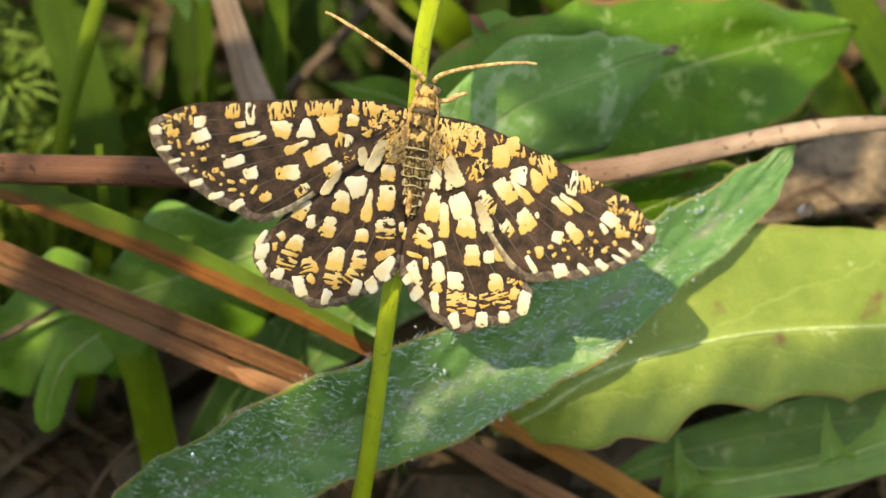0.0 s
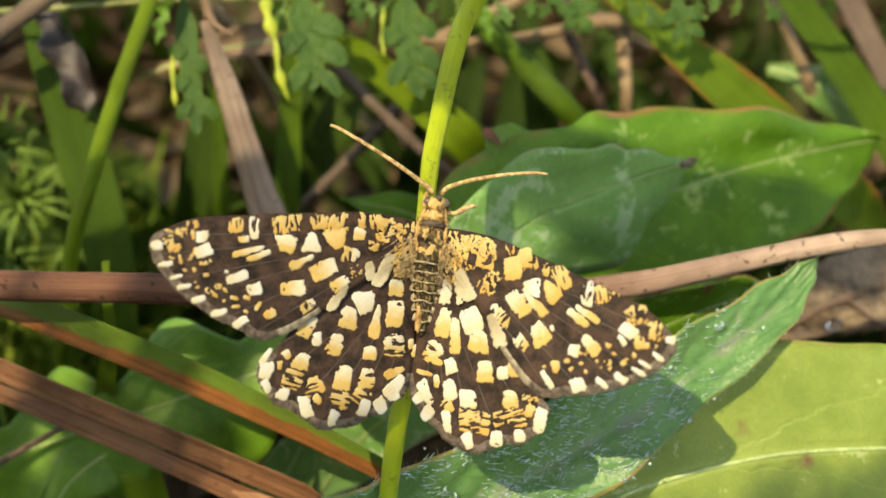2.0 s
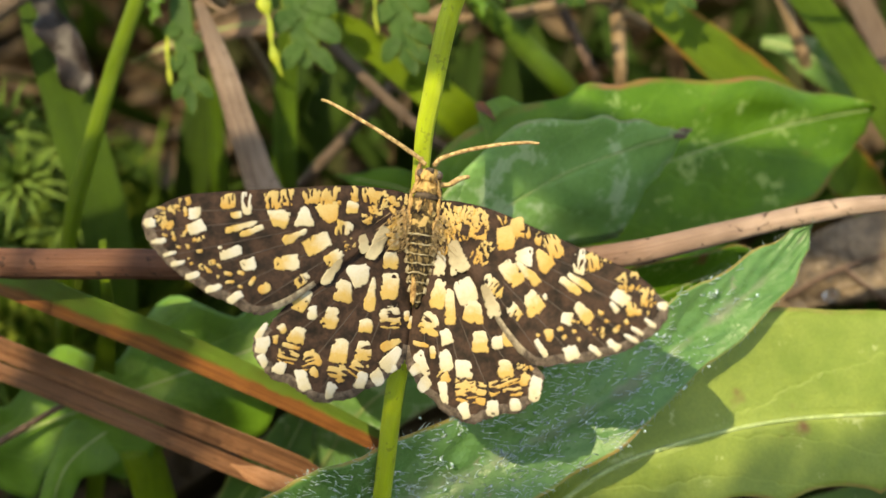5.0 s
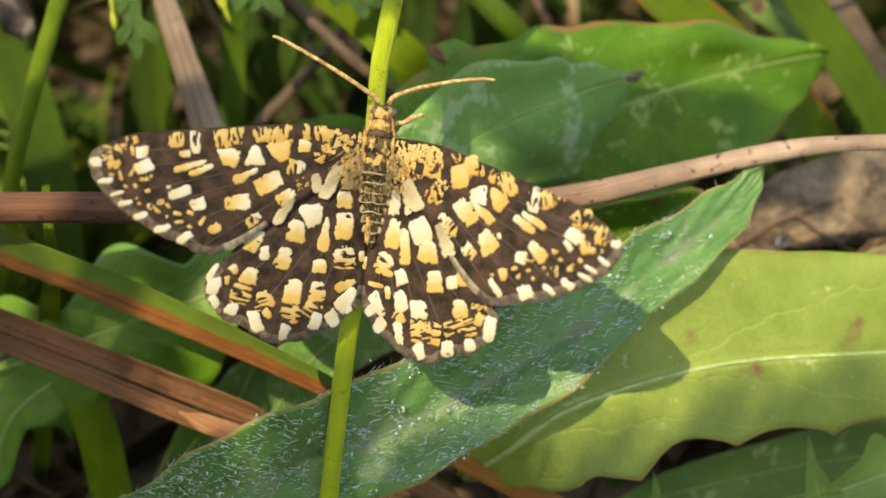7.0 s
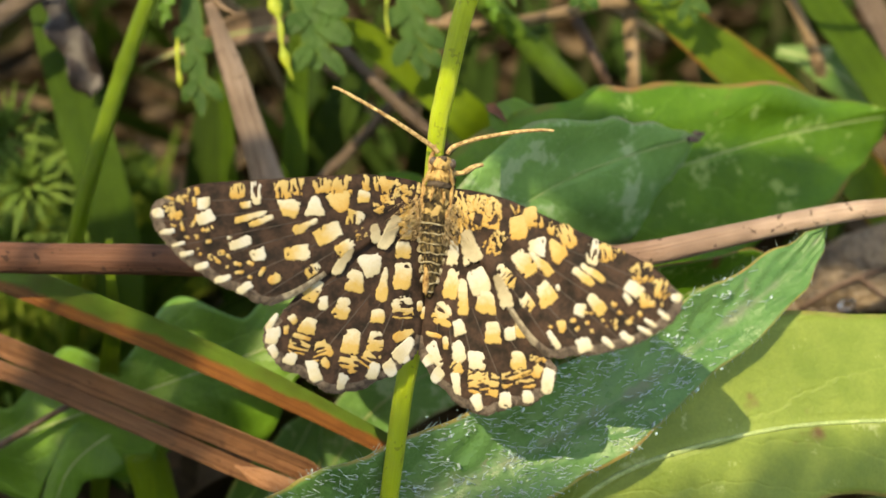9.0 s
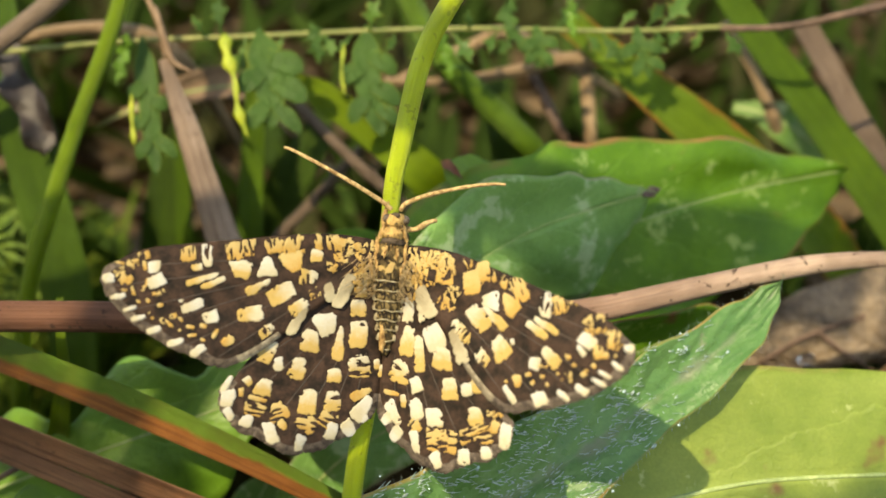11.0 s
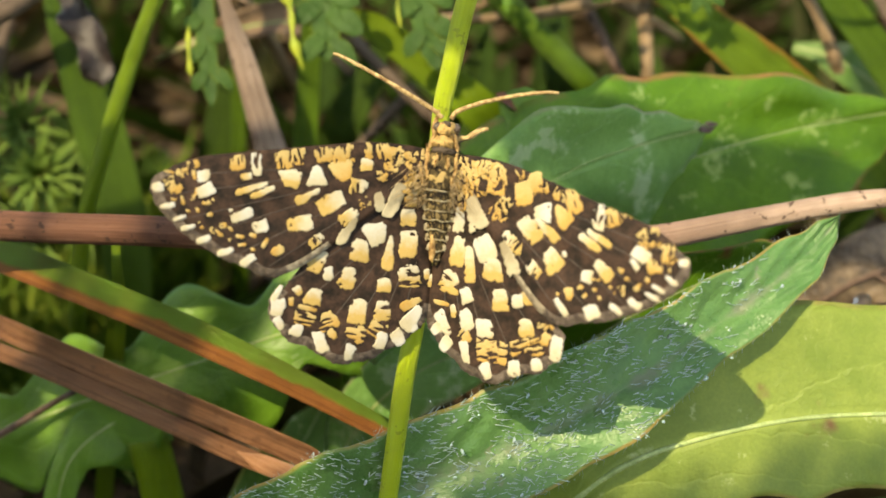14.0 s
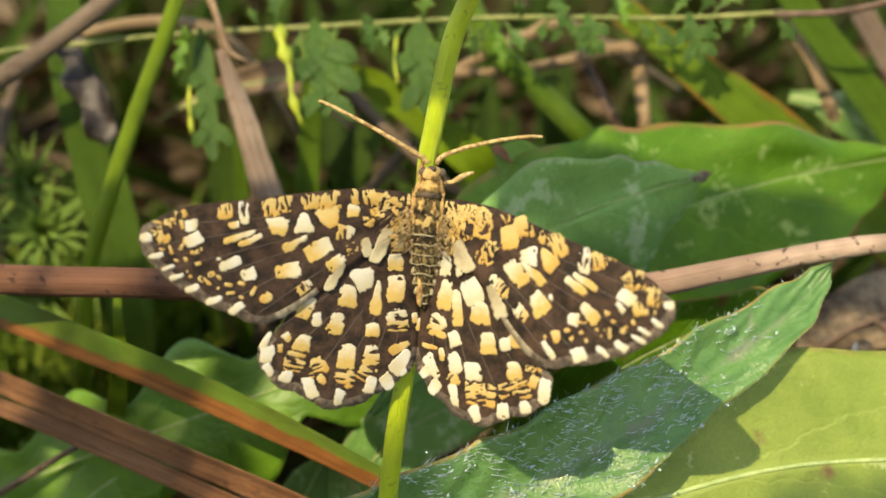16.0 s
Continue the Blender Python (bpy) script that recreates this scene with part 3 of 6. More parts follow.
leaf("yellow_green_leaf", "large yellow-green leaf with a pale midrib in the sun", M_LIT_LEAF,
    [(2.1, -11.6, -11.0), (4.7, -9.4, -8.0), (7.2, -7.5, -7.2), (11.5, -6.0, -6.9), (15.9, -5.1, -7.2), (20.4, -4.8, -7.9), (26.4, -4.6, -9.2), (35.9, -4.2, -13.0), (47.3, -6.2, -22.0)],
    [(0, 0.5), (0.1, 3.2), (0.2, 5.2), (0.3, 5.9), (0.4, 5.4), (0.55, 4.8), (0.72, 4.2), (0.9, 2.5), (1, 0.1)],
    [(0, 0.5), (0.06, 2.4), (0.12, 4.2), (0.19, 4.9), (0.25, 4.0), (0.31, 4.3), (0.45, 4.2), (0.6, 3.9), (0.8, 3.6), (0.93, 2.0), (1, 0.1)],
    edge=lambda s, side: 1 if side > 0 else 1 - 0.16 * abs(math.sin(math.pi * (s * 9 + 0.2))) ** 0.7, cup=-0.03, wave=0.30, waves=4, count=72, columns=18, rib=0.14)
toothed_leaf = leaf("toothed_leaf", "pale green folded leaf with pointed teeth", M_TOOTHED_LEAF,
    [(12.5, -15.8, -13.0), (13.2, -14.6, -12.0), (15.7, -13.9, -11.0), (20.3, -12.8, -10.5), (25.0, -11.2, -10.5), (32.5, -9.7, -13.0), (43.2, -12.9, -24.0)],
    [(0, 0.5), (0.03, 1.2), (0.055, 2.3), (0.08, 1.0), (0.16, 0.45), (0.29, 0.55), (0.335, 1.1), (0.36, 2.4), (0.39, 0.9), (0.5, 0.8), (0.62, 1.6), (0.66, 0.8), (0.85, 1.0), (1, 0.1)],
    [(0, 0.3), (0.1, 1.2), (0.5, 1.7), (0.8, 1.9), (1, 0.1)], cup=0.3, count=170, columns=12, rib=0.05)
for base, mid, tip in (((13.2, -14.5, -10.8), (12.4, -12.7, -10.2), (12.1, -11.1, -9.8)), ((20.8, -12.4, -9.6), (20.3, -10.7, -9.2), (20.1, -9.1, -9.0))):
    part("tooth", sheet([base, mid, tip], [(0, 1.0), (0.3, 0.55), (0.7, 0.22), (1, 0.03)], [(0, 1.3), (0.3, 0.6), (0.7, 0.22), (1, 0.03)], cup=0.4, count=24, columns=8, thick=0.12), M_TOOTHED_LEAF, toothed_leaf)
under_leaf = leaf("shaded_leaf", "dark green leaf in the shade", M_DARK_LEAF,
    [(9.2, -16.2, -19.0), (12.9, -13.9, -17.0), (18.5, -12.3, -16.0), (25.3, -11.1, -16.0), (35.6, -10.9, -20.0), (42.3, -13.3, -26.0)],
    [(0, 0.5), (0.3, 1.8), (0.6, 2.2), (1, 0.2)], [(0, 0.5), (0.3, 2.0), (0.6, 2.4), (1, 0.2)], cup=0.1, wave=0.4, rib=0.04)
lobed_leaf = leaf("lobed_leaf", "deeply lobed green leaf under dry grass", M_LOBED_LEAF,
    [(-33.3, -9.7, -18.0), (-25.4, -6.7, -14.0), (-19.4, -4.5, -12.5), (-13.8, -2.5, -12.0), (-9.2, -0.8, -12.0), (-4.7, 0.8, -13.0), (-1.0, 1.4, -16.0)],
    [(0, 1.5), (0.3, 3.8), (0.6, 4.4), (0.85, 3.0), (1, 0.2)], [(0, 1.5), (0.3, 4.6), (0.6, 4.8), (0.85, 3.5), (1, 0.2)],
    edge=lobes(5, 0.55, 0.7, 0.15), cup=-0.1, wave=0.5, waves=5, count=110, columns=16, rib=0.1)
leaf("lobed_leaf", "hanging green lobe of a dandelion-like leaf", M_LOBED_LEAF,
    [(-17.8, -5.6, -13.0), (-20.4, -6.6, -13.0), (-22.5, -8.4, -13.0), (-23.4, -10.5, -13.5), (-23.8, -12.6, -14.0)],
    [(0, 2.0), (0.4, 1.9), (0.62, 1.0), (0.85, 0.9), (0.95, 0.7), (1, 0.2)], [(0, 2.0), (0.4, 1.6), (0.62, 0.9), (0.85, 0.9), (0.95, 0.7), (1, 0.2)], cup=-0.15, count=40)
leaf("low_leaf", "soft green leaf low in the shade", M_DARK_LEAF,
    [(-17.8, -19.0, -24.0), (-14.2, -13.4, -20.0), (-12.0, -9.8, -18.5), (-10.6, -7.5, -18.0), (-9.3, -4.8, -18.0)],
    [(0, 0.6), (0.3, 1.8), (0.6, 2.2), (0.85, 1.4), (1, 0.1)], [(0, 0.6), (0.3, 1.6), (0.6, 2.4), (0.85, 1.6), (1, 0.1)], cup=0.1, wave=0.4, waves=3)
leaf_stalk = thing("dandelion", (-17.5, -18.2, -19.0), "thick pale green leaf stalk", "stalk")
part("stem", tube([(-17.6, -21.1, -22.0), (-17.5, -14.7, -16.0), (-17.9, -10.3, -14.0), (-18.5, -7.5, -13.0)], [(0, 1.25), (1, 1.15)], flat=0.5), M_BRIGHT_BLADE, leaf_stalk)


def hairs_and_dew(ob, count, drops, seed):
    """Glassy hairs and fine dewdrops over a leaf's blade and margin."""
    rnd = random.Random(seed)
    blade = ob.children[0].data
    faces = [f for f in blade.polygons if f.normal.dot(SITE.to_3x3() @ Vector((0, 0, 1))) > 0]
    weights = [f.area for f in faces]
    back = FRAMES[ob.name].inverted()
    bm = bmesh.new()
    tips = []
    for f in rnd.choices(faces, weights, k=count):
        p = back @ blade.vertices[f.vertices[0]].co.lerp(blade.vertices[f.vertices[2]].co, rnd.random())
        up = (back.to_3x3() @ f.normal).normalized()
        if noise.noise(p * 0.7) < -0.22 or p.x > 12.5 + rnd.uniform(-3, 2):
            continue
        way = (up * rnd.uniform(0.15, 0.6) + Vector((rnd.gauss(0.85, 0.35), rnd.gauss(0.25, 0.35), 0))).normalized()
        q = p + way * rnd.choice((0.16, 0.22, 0.28, 0.36, 0.5))
        tips.append(q)
        wide = way.cross(Vector((0.2, 0.1, 1))).normalized() * rnd.uniform(0.012, 0.026)
        out = way.cross(wide).normalized() * 0.04
        v = [bm.verts.new(c) for c in (p - wide, p + wide, p + out, q + wide * 0.7, q - wide * 0.7)]
        for t in ((0, 1, 3, 4), (1, 2, 3), (2, 0, 4), (2, 4, 3)):
            bm.faces.new([v[i] for i in t])
    # fine hairs that stand out from the margins
    width = 19
    for k in range(len(blade.vertices) // (2 * width)):
        for j in (0, width - 1):
            for _ in range((k * 7) % 3 // 2 + k % 2):
                row = min(k + 1, len(blade.vertices) // (2 * width) - 1)
                p, p2 = (back @ blade.vertices[r * 2 * width + 2 * j].co for r in (k, row))
                p = p.lerp(p2, rnd.random())
                way = Vector((rnd.gauss(-0.3, 0.3), 1.0 if j else -1.0, rnd.uniform(0.0, 0.7))).normalized()
                q = p + way * rnd.uniform(0.2, 0.5)
                wide = way.cross(Vector((0.2, 0.1, 1))).normalized() * 0.011
                v = [bm.verts.new(c) for c in (p - wide, p + wide, p + Vector((0, 0, 0.02)), q)]
                for t in ((0, 1, 3), (1, 2, 3), (2, 0, 3)):
                    bm.faces.new([v[i] for i in t])
    part("hairs", bm, M_HAIR, ob, "fine white hairs", "stuff")
    bm = bmesh.new()
    for p in rnd.sample(tips, min(drops, len(tips))):
        r = rnd.choice((0.03, 0.035, 0.045, 0.06, 0.09))
        at = Matrix.Translation(p + Vector((rnd.uniform(-0.3, 0.3), rnd.uniform(-0.3, 0.3), -0.12)))
        shape = Matrix.Diagonal((rnd.choice((1, 1, 1.4, 2.0)), 1, 0.8, 1))
        bmesh.ops.create_icosphere(bm, subdivisions=1, radius=r, matrix=at @ Matrix.Rotation(rnd.gauss(1.1, 0.7), 4, "Z") @ shape)
    part("dew", bm, M_DEW, ob, "clear dewdrops", "stuff")


hairs_and_dew(hairy_leaf, 3000, 700, 5)


leaf("veined_leaf", "blue-green leaf behind the moth and the stem", M_BLUE_LEAF,
    [(-9.5, -10.0, -20.0), (-6.6, -5.8, -14.0), (-3.4, -3.2, -12.0), (0.6, -1.7, -11.5), (5.2, -0.5, -12.0)],
    [(0, 0.4), (0.3, 1.8), (0.6, 2.2), (1, 0.1)], [(0, 0.4), (0.3, 2.0), (0.6, 2.2), (1, 0.1)], cup=0.1)
leaf("under_leaf", "soft green leaf beneath the moth and the reed", M_BROAD_LEAF,
    [(0.9, -6.2, -15.0), (3.6, -2.9, -11.5), (6.9, -0.5, -10.8), (10.3, 1.3, -10.8), (13.7, 2.6, -11.5), (16.8, 3.3, -13.0)],
    [(0, 0.4), (0.3, 2.4), (0.6, 2.6), (0.85, 1.4), (1, 0.1)], [(0, 0.4), (0.3, 2.2), (0.6, 2.2), (0.85, 1.2), (1, 0.1)], cup=0.1, wave=0.3, waves=3, roll=34, rib=0.05)
leaf("small_green_leaf", "small upright green leaf", M_LOBED_LEAF,
    [(-14.4, -16.3, -22.0), (-13.6, -12.4, -15.0), (-13.3, -10.8, -14.5), (-12.4, -9.5, -14.0)],
    [(0, 0.2), (0.5, 0.8), (1, 0.05)], [(0, 0.2), (0.5, 0.9), (1, 0.05)], cup=0.3)
leaf("small_green_leaf", "small folded green leaf in the shade", M_LOBED_LEAF,
    [(-8.9, -4.9, -22.0), (-7.1, -2.6, -16.0), (-8.4, -1.6, -15.0), (-10.7, -1.3, -15.0)],
    [(0, 0.2), (0.5, 1.6), (1, 0.05)], [(0, 0.2), (0.5, 1.2), (1, 0.05)], cup=0.2)


# ---- grass ----
GROUPS = {"green_grass": "green grass blades", "dry_straw": "dry straws", "brown_grass": "brown grass blades", "dry_twig": "dry twigs", "frayed_straw": "frayed fibres", "dry_grass": "dry grass blades"}


def stalk(name, label, material, points, radii, category="grass", **shape):
    ob = thing(name, points[0], label, category, GROUPS.get(name, ""))
    part("stem", tube(points, radii, **shape), material, ob)
    line = smooth_line(points, 41)
    for k in (13, 27):
        r = profile(radii, k / 40) * 1.08
        along = (line[k + 1] - line[k - 1]).normalized() * r
        part("node", tube([line[k] - along, line[k] - along * 0.4, line[k] + along * 0.4, line[k] + along], [(0, r * 0.93), (0.5, r), (1, r * 0.93)], count=8, flat=shape.get("flat", 1.0)), material, ob)
    return ob


def grass_blade(name, label, material, points, half, category="grass", **shape):
    ob = thing(name, points[0], label, category, GROUPS.get(name, ""))
    part("blade", sheet(points, half, half, **shape), material, ob)
    part("midrib", rib_line(points, 0.035, half, half, shape, -0.01), material, ob)
    return ob


dry_reed = stalk("dry_reed", "reddish brown dry grass stalk with dark flecks", M_BROWN_STALK,
    [(-51.5, 1.4, -14.0), (-29.9, 2.6, -7.0), (-21.1, 2.7, -6.0), (-14.9, 2.7, -6.0), (-4.3, 2.4, -7.0), (2.9, 2.7, -7.5), (8.4, 3.5, -7.7), (13.1, 4.6, -8.0), (19.1, 5.9, -8.5), (24.2, 6.3, -9.0), (35.5, 6.6, -12.0), (77.6, -1.5, -38.0)],
    [(0, 0.8), (0.26, 0.80), (0.38, 0.76), (0.5, 0.54), (0.56, 0.41), (0.63, 0.30), (0.70, 0.25), (1, 0.2)], count=120, flat=0.55, ridges=5)
grass_blade("half_dead_grass", "grass blade half green and half rust brown", M_TWO_TONE,
    [(-40.2, 6.9, -16.0), (-26.7, 2.5, -10.0), (-21.8, 0.8, -8.5), (-15.9, -1.4, -8.0), (-10.1, -3.9, -8.0), (-5.5, -6.1, -8.0), (-3.2, -7.3, -8.3), (-0.9, -8.4, -8.8)],
    [(0, 0.7), (0.3, 0.9), (0.6, 0.85), (1, 0.5)], cup=0.25, thick=0.2, count=80, columns=8)
grass_blade("brown_grass", "dry brown grass blade with a torn end", M_BROWN_BLADE,
    [(-39.6, 3.0, -15.0), (-26.7, -1.2, -10.0), (-22.0, -2.9, -9.0), (-16.0, -5.1, -8.6), (-10.2, -7.3, -8.4), (-8.0, -8.2, -8.4)],
    [(0, 0.5), (0.5, 0.66), (0.96, 0.66), (1, 0.4)], roll=22, cup=0.3, thick=0.2, count=70, columns=8)
torn_grass = grass_blade("brown_grass", "dry orange-brown grass blade with a torn end in a sun fleck", M_BROWN_BLADE,
    [(-39.6, 1.6, -15.0), (-26.6, -2.5, -9.8), (-21.8, -4.05, -8.6), (-15.9, -6.32, -8.2), (-11.8, -7.9, -7.8), (-8.6, -8.9, -7.6)],
    [(0, 0.45), (0.5, 0.48), (0.96, 0.50), (1, 0.35)], roll=-28, cup=-0.3, thick=0.25, count=70, columns=8)
# real torn end; its sun fleck is painted by the pale material
part("torn_end", sheet([(-12.4, -7.55, -7.2), (-10.4, -8.3, -7.0), (-8.0, -9.1, -6.9)], [(0, 0.05), (0.35, 0.5), (1, 0.46)], [(0, 0.05), (0.3, 0.5), (1, 0.48)], roll=-20, cup=-0.3, count=14, columns=6), M_TORN, torn_grass, "orange torn end, sun fleck put into its pale colour")
grass_blade("brown_grass", "dry brown grass blade behind the hairy leaf", M_BROWN_BLADE,
    [(-5.4, -9.4, -10.0), (-0.7, -11.6, -10.0), (2.8, -13.6, -10.0), (6.1, -15.3, -10.5), (14.1, -20.8, -18.0)],
    [(0, 0.5), (0.5, 0.6), (1, 0.4)], cup=-0.3, thick=0.25, count=40, columns=8)
grass_blade("orange_grass", "bright orange-brown dry grass blade", M_ORANGE_BLADE,
    [(-1.7, -8.0, -10.0), (1.8, -10.3, -9.5), (4.6, -11.7, -9.5), (7.5, -13.2, -9.5), (10.7, -15.1, -10.0), (21.2, -22.5, -18.0)],
    [(0, 0.5), (0.4, 0.66), (1, 0.5)], cup=-0.35, thick=0.25, count=50, columns=8)
stalk("dry_twig", "thin dark dry twig", M_TWIG, [(-33.7, -11.4, -16.0), (-24.3, -6.0, -12.5), (-20.8, -4.1, -12.0)], [(0, 0.3), (1, 0.15)], "twig")
stalk("dry_tendril", "thin curled pale dry tendril", M_GREY_STRAW, [(-22.8, -19.1, -18.0), (-20.9, -15.8, -14.0), (-19.5, -13.9, -13.0), (-18.1, -12.6, -12.6)], [(0, 0.2), (1, 0.1)], "twig", count=24)

grass_blade("green_grass", "wide soft green grass blade", M_WIDE_BLADE, [(-29.9, 30.6, -26.0), (-27.1, 19.6, -21.0), (-24.6, 12.4, -20.0), (-22.4, 5.0, -20.0), (-22.1, -1.0, -22.0), (-23.9, -5.9, -30.0)], [(0, 0.9), (0.5, 1.6), (1, 1.2)], cup=0.15)
stalk("green_grass", "slender bright green grass stem with a node", M_BRIGHT_BLADE, [(-17.1, 28.5, -16.0), (-18.5, 20.2, -14.0), (-20.3, 14.6, -14.0), (-21.7, 9.7, -14.0), (-23.2, 4.5, -15.0), (-24.3, -2.2, -18.0), (-27.1, -11.1, -28.0)], [(0, 0.5), (1, 0.5)])
grass_blade("dry_grass", "grey-brown dry grass blade with a frayed tip", M_FIBRE_STRAW, [(-15.9, 18.1, -15.0), (-15.2, 15.9, -15.5), (-14.0, 12.3, -16.0), (-12.8, 8.4, -17.0), (-12.0, 5.5, -18.0), (-13.0, -1.1, -30.0)], [(0, 0.35), (0.2, 0.75), (0.6, 1.25), (1, 1.1)], cup=-0.35, columns=10, wave=0.12, waves=5)
for far in ([(-16.5, 21.1, -15.0), (-15.8, 19.1, -14.8), (-15.3, 17.9, -14.8), (-14.1, 17.2, -14.5)], [(-17.0, 21.8, -15.0), (-16.1, 19.8, -15.0), (-15.9, 18.1, -15.0)]):
    stalk("frayed_straw", "frayed pale fibre at the tip of the dry blade", M_TAN, far, [(0, 0.16), (0.6, 0.22), (1, 0.06)], "grass", count=20)
grass_blade("green_grass", "upright green grass blade", M_GREEN_BLADE, [(-11.5, 21.4, -22.0), (-11.7, 14.9, -22.0), (-11.9, 7.1, -23.0), (-13.1, -1.6, -32.0)], [(0, 0.6), (0.5, 0.8), (1, 0.8)], cup=0.3)
grass_blade("green_grass", "narrow green grass blade in the shade", M_GREEN_BLADE, [(-17.0, 18.3, -25.0), (-16.7, 13.1, -25.0), (-16.5, 7.2, -26.0), (-17.7, -0.5, -34.0)], [(0, 0.4), (0.5, 0.55), (1, 0.5)], cup=0.3)
stalk("dry_straw", "brown dry stem leaning over", M_GREY_STRAW, [(-11.4, 19.6, -20.0), (-9.1, 16.8, -19.0), (-5.6, 13.3, -19.0), (-2.8, 10.8, -19.0), (1.5, 7.3, -24.0), (5.8, -0.1, -34.0)], [(0, 0.35), (1, 0.35)])
stalk("dry_straw", "thin brown dry stem in the shade", M_GREY_STRAW, [(-5.2, 14.5, -24.0), (-8.1, 11.2, -24.0), (-11.1, 8.1, -25.0), (-17.3, 1.9, -34.0)], [(0, 0.35), (1, 0.4)])
# bright material here paints the sunlight that does not reach this blade
grass_blade("green_grass", "short broad blade behind the stem, sunlight put into its green", M_BRIGHT_BLADE, [(-9.8, 18.7, -20.0), (-7.1, 17.0, -20.0), (-3.6, 14.4, -20.0), (-0.0, 11.4, -21.0), (4.9, 6.7, -34.0)], [(0, 0.1), (0.12, 0.9), (0.5, 1.3), (1, 1.0)], cup=0.1)
stalk("green_grass", "thick dull green stem behind the leaves", M_GREEN_BLADE, [(-2.4, 24.4, -22.0), (-0.4, 20.2, -21.0), (3.0, 16.7, -21.0), (6.5, 13.3, -22.0), (13.2, 8.2, -36.0)], [(0, 0.8), (1, 0.75)])
grass_blade("red_edged_plant", "yellow-green leaf blade with reddish edges", M_RED_BLADE, [(7.9, 22.0, -21.0), (10.6, 19.3, -20.0), (14.3, 16.1, -19.5), (18.7, 12.7, -20.0), (23.6, 8.5, -22.0), (32.9, 1.6, -36.0)], [(0, 0.9), (0.3, 1.5), (0.6, 1.6), (1, 0.9)], cup=0.2, wave=0.2)
grass_blade("green_grass", "long smooth green blade", M_GREEN_BLADE, [(16.7, 25.6, -21.0), (19.4, 21.5, -21.5), (23.4, 16.3, -22.0), (27.8, 10.4, -23.0), (35.0, 1.4, -28.0), (41.9, -4.7, -36.0)], [(0, 1.0), (0.5, 1.35), (1, 1.0)], cup=0.15, twist=20)
leaf("round_leaf", "small rounded dark green leaf", M_DARK_LEAF, [(18.9, 17.8, -26.0), (20.7, 17.3, -25.5), (23.3, 15.9, -25.5), (29.4, 13.9, -34.0)], [(0, 0.4), (0.3, 1.6), (0.6, 1.6), (1, 0.4)], [(0, 0.4), (0.3, 1.4), (0.6, 1.5), (1, 0.4)])
stalk("dry_straw", "pale upright dry stem", M_TAN_STRAW, [(9.0, 20.6, -23.0), (9.2, 17.5, -23.0), (9.5, 14.0, -24.0), (11.0, 8.1, -38.0)], [(0, 0.5), (0.4, 0.38), (1, 0.45)])
stalk("dry_straw", "short brown dry stem", M_TWIG, [(5.4, 19.6, -23.0), (6.5, 17.5, -23.0), (8.0, 14.6, -24.0), (11.4, 10.6, -38.0)], [(0, 0.35), (1, 0.4)])
grass_blade("dry_grass", "brown dry blade in the back", M_GREY_STRAW, [(24.1, 24.0, -28.0), (26.0, 19.6, -27.0), (29.2, 13.9, -27.0), (37.8, 8.2, -38.0)], [(0, 0.8), (1, 0.9)], cup=0.2)
stalk("dry_twig", "thick brown dry twig", M_GREY_STRAW, [(-19.1, 26.0, -17.0), (-23.1, 21.4, -16.0), (-27.4, 18.0, -16.0), (-31.9, 15.5, -17.0), (-50.8, 8.8, -30.0)], [(0, 0.6), (1, 0.7)], "twig")

# sunlit bit of leaf, its light painted with the bright material
grass_blade("green_grass", "short shoot, sunlight put into its bright yellow-green", M_BRIGHT_BLADE, [(-24.7, -15.8, -26.0), (-20.9, -4.9, -14.0), (-19.7, -0.2, -10.5), (-19.8, 2.1, -10.0), (-20.2, 4.1, -11.0)], [(0, 0.5), (0.6, 0.62), (1, 0.2)], cup=0.2)

# back blades, with their shade in the material's dark green
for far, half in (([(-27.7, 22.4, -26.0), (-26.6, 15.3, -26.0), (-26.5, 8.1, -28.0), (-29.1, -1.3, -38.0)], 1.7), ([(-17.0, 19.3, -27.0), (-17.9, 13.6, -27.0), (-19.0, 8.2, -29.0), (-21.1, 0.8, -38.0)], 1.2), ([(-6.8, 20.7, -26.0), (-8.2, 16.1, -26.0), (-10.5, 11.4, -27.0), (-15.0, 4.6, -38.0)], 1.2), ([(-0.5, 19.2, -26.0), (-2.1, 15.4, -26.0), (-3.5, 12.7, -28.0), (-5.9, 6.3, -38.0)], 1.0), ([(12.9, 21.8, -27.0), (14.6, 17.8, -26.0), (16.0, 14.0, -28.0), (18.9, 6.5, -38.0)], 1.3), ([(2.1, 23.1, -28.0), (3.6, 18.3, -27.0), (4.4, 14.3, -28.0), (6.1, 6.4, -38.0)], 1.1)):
    grass_blade("green_grass", "grass blade deep in the back, shade put into its dull green", M_SHADE_BLADE, far, [(0, 0.1), (0.3, half), (0.7, half), (1, half * 0.6)], cup=0.2, wave=0.2, twist=30)

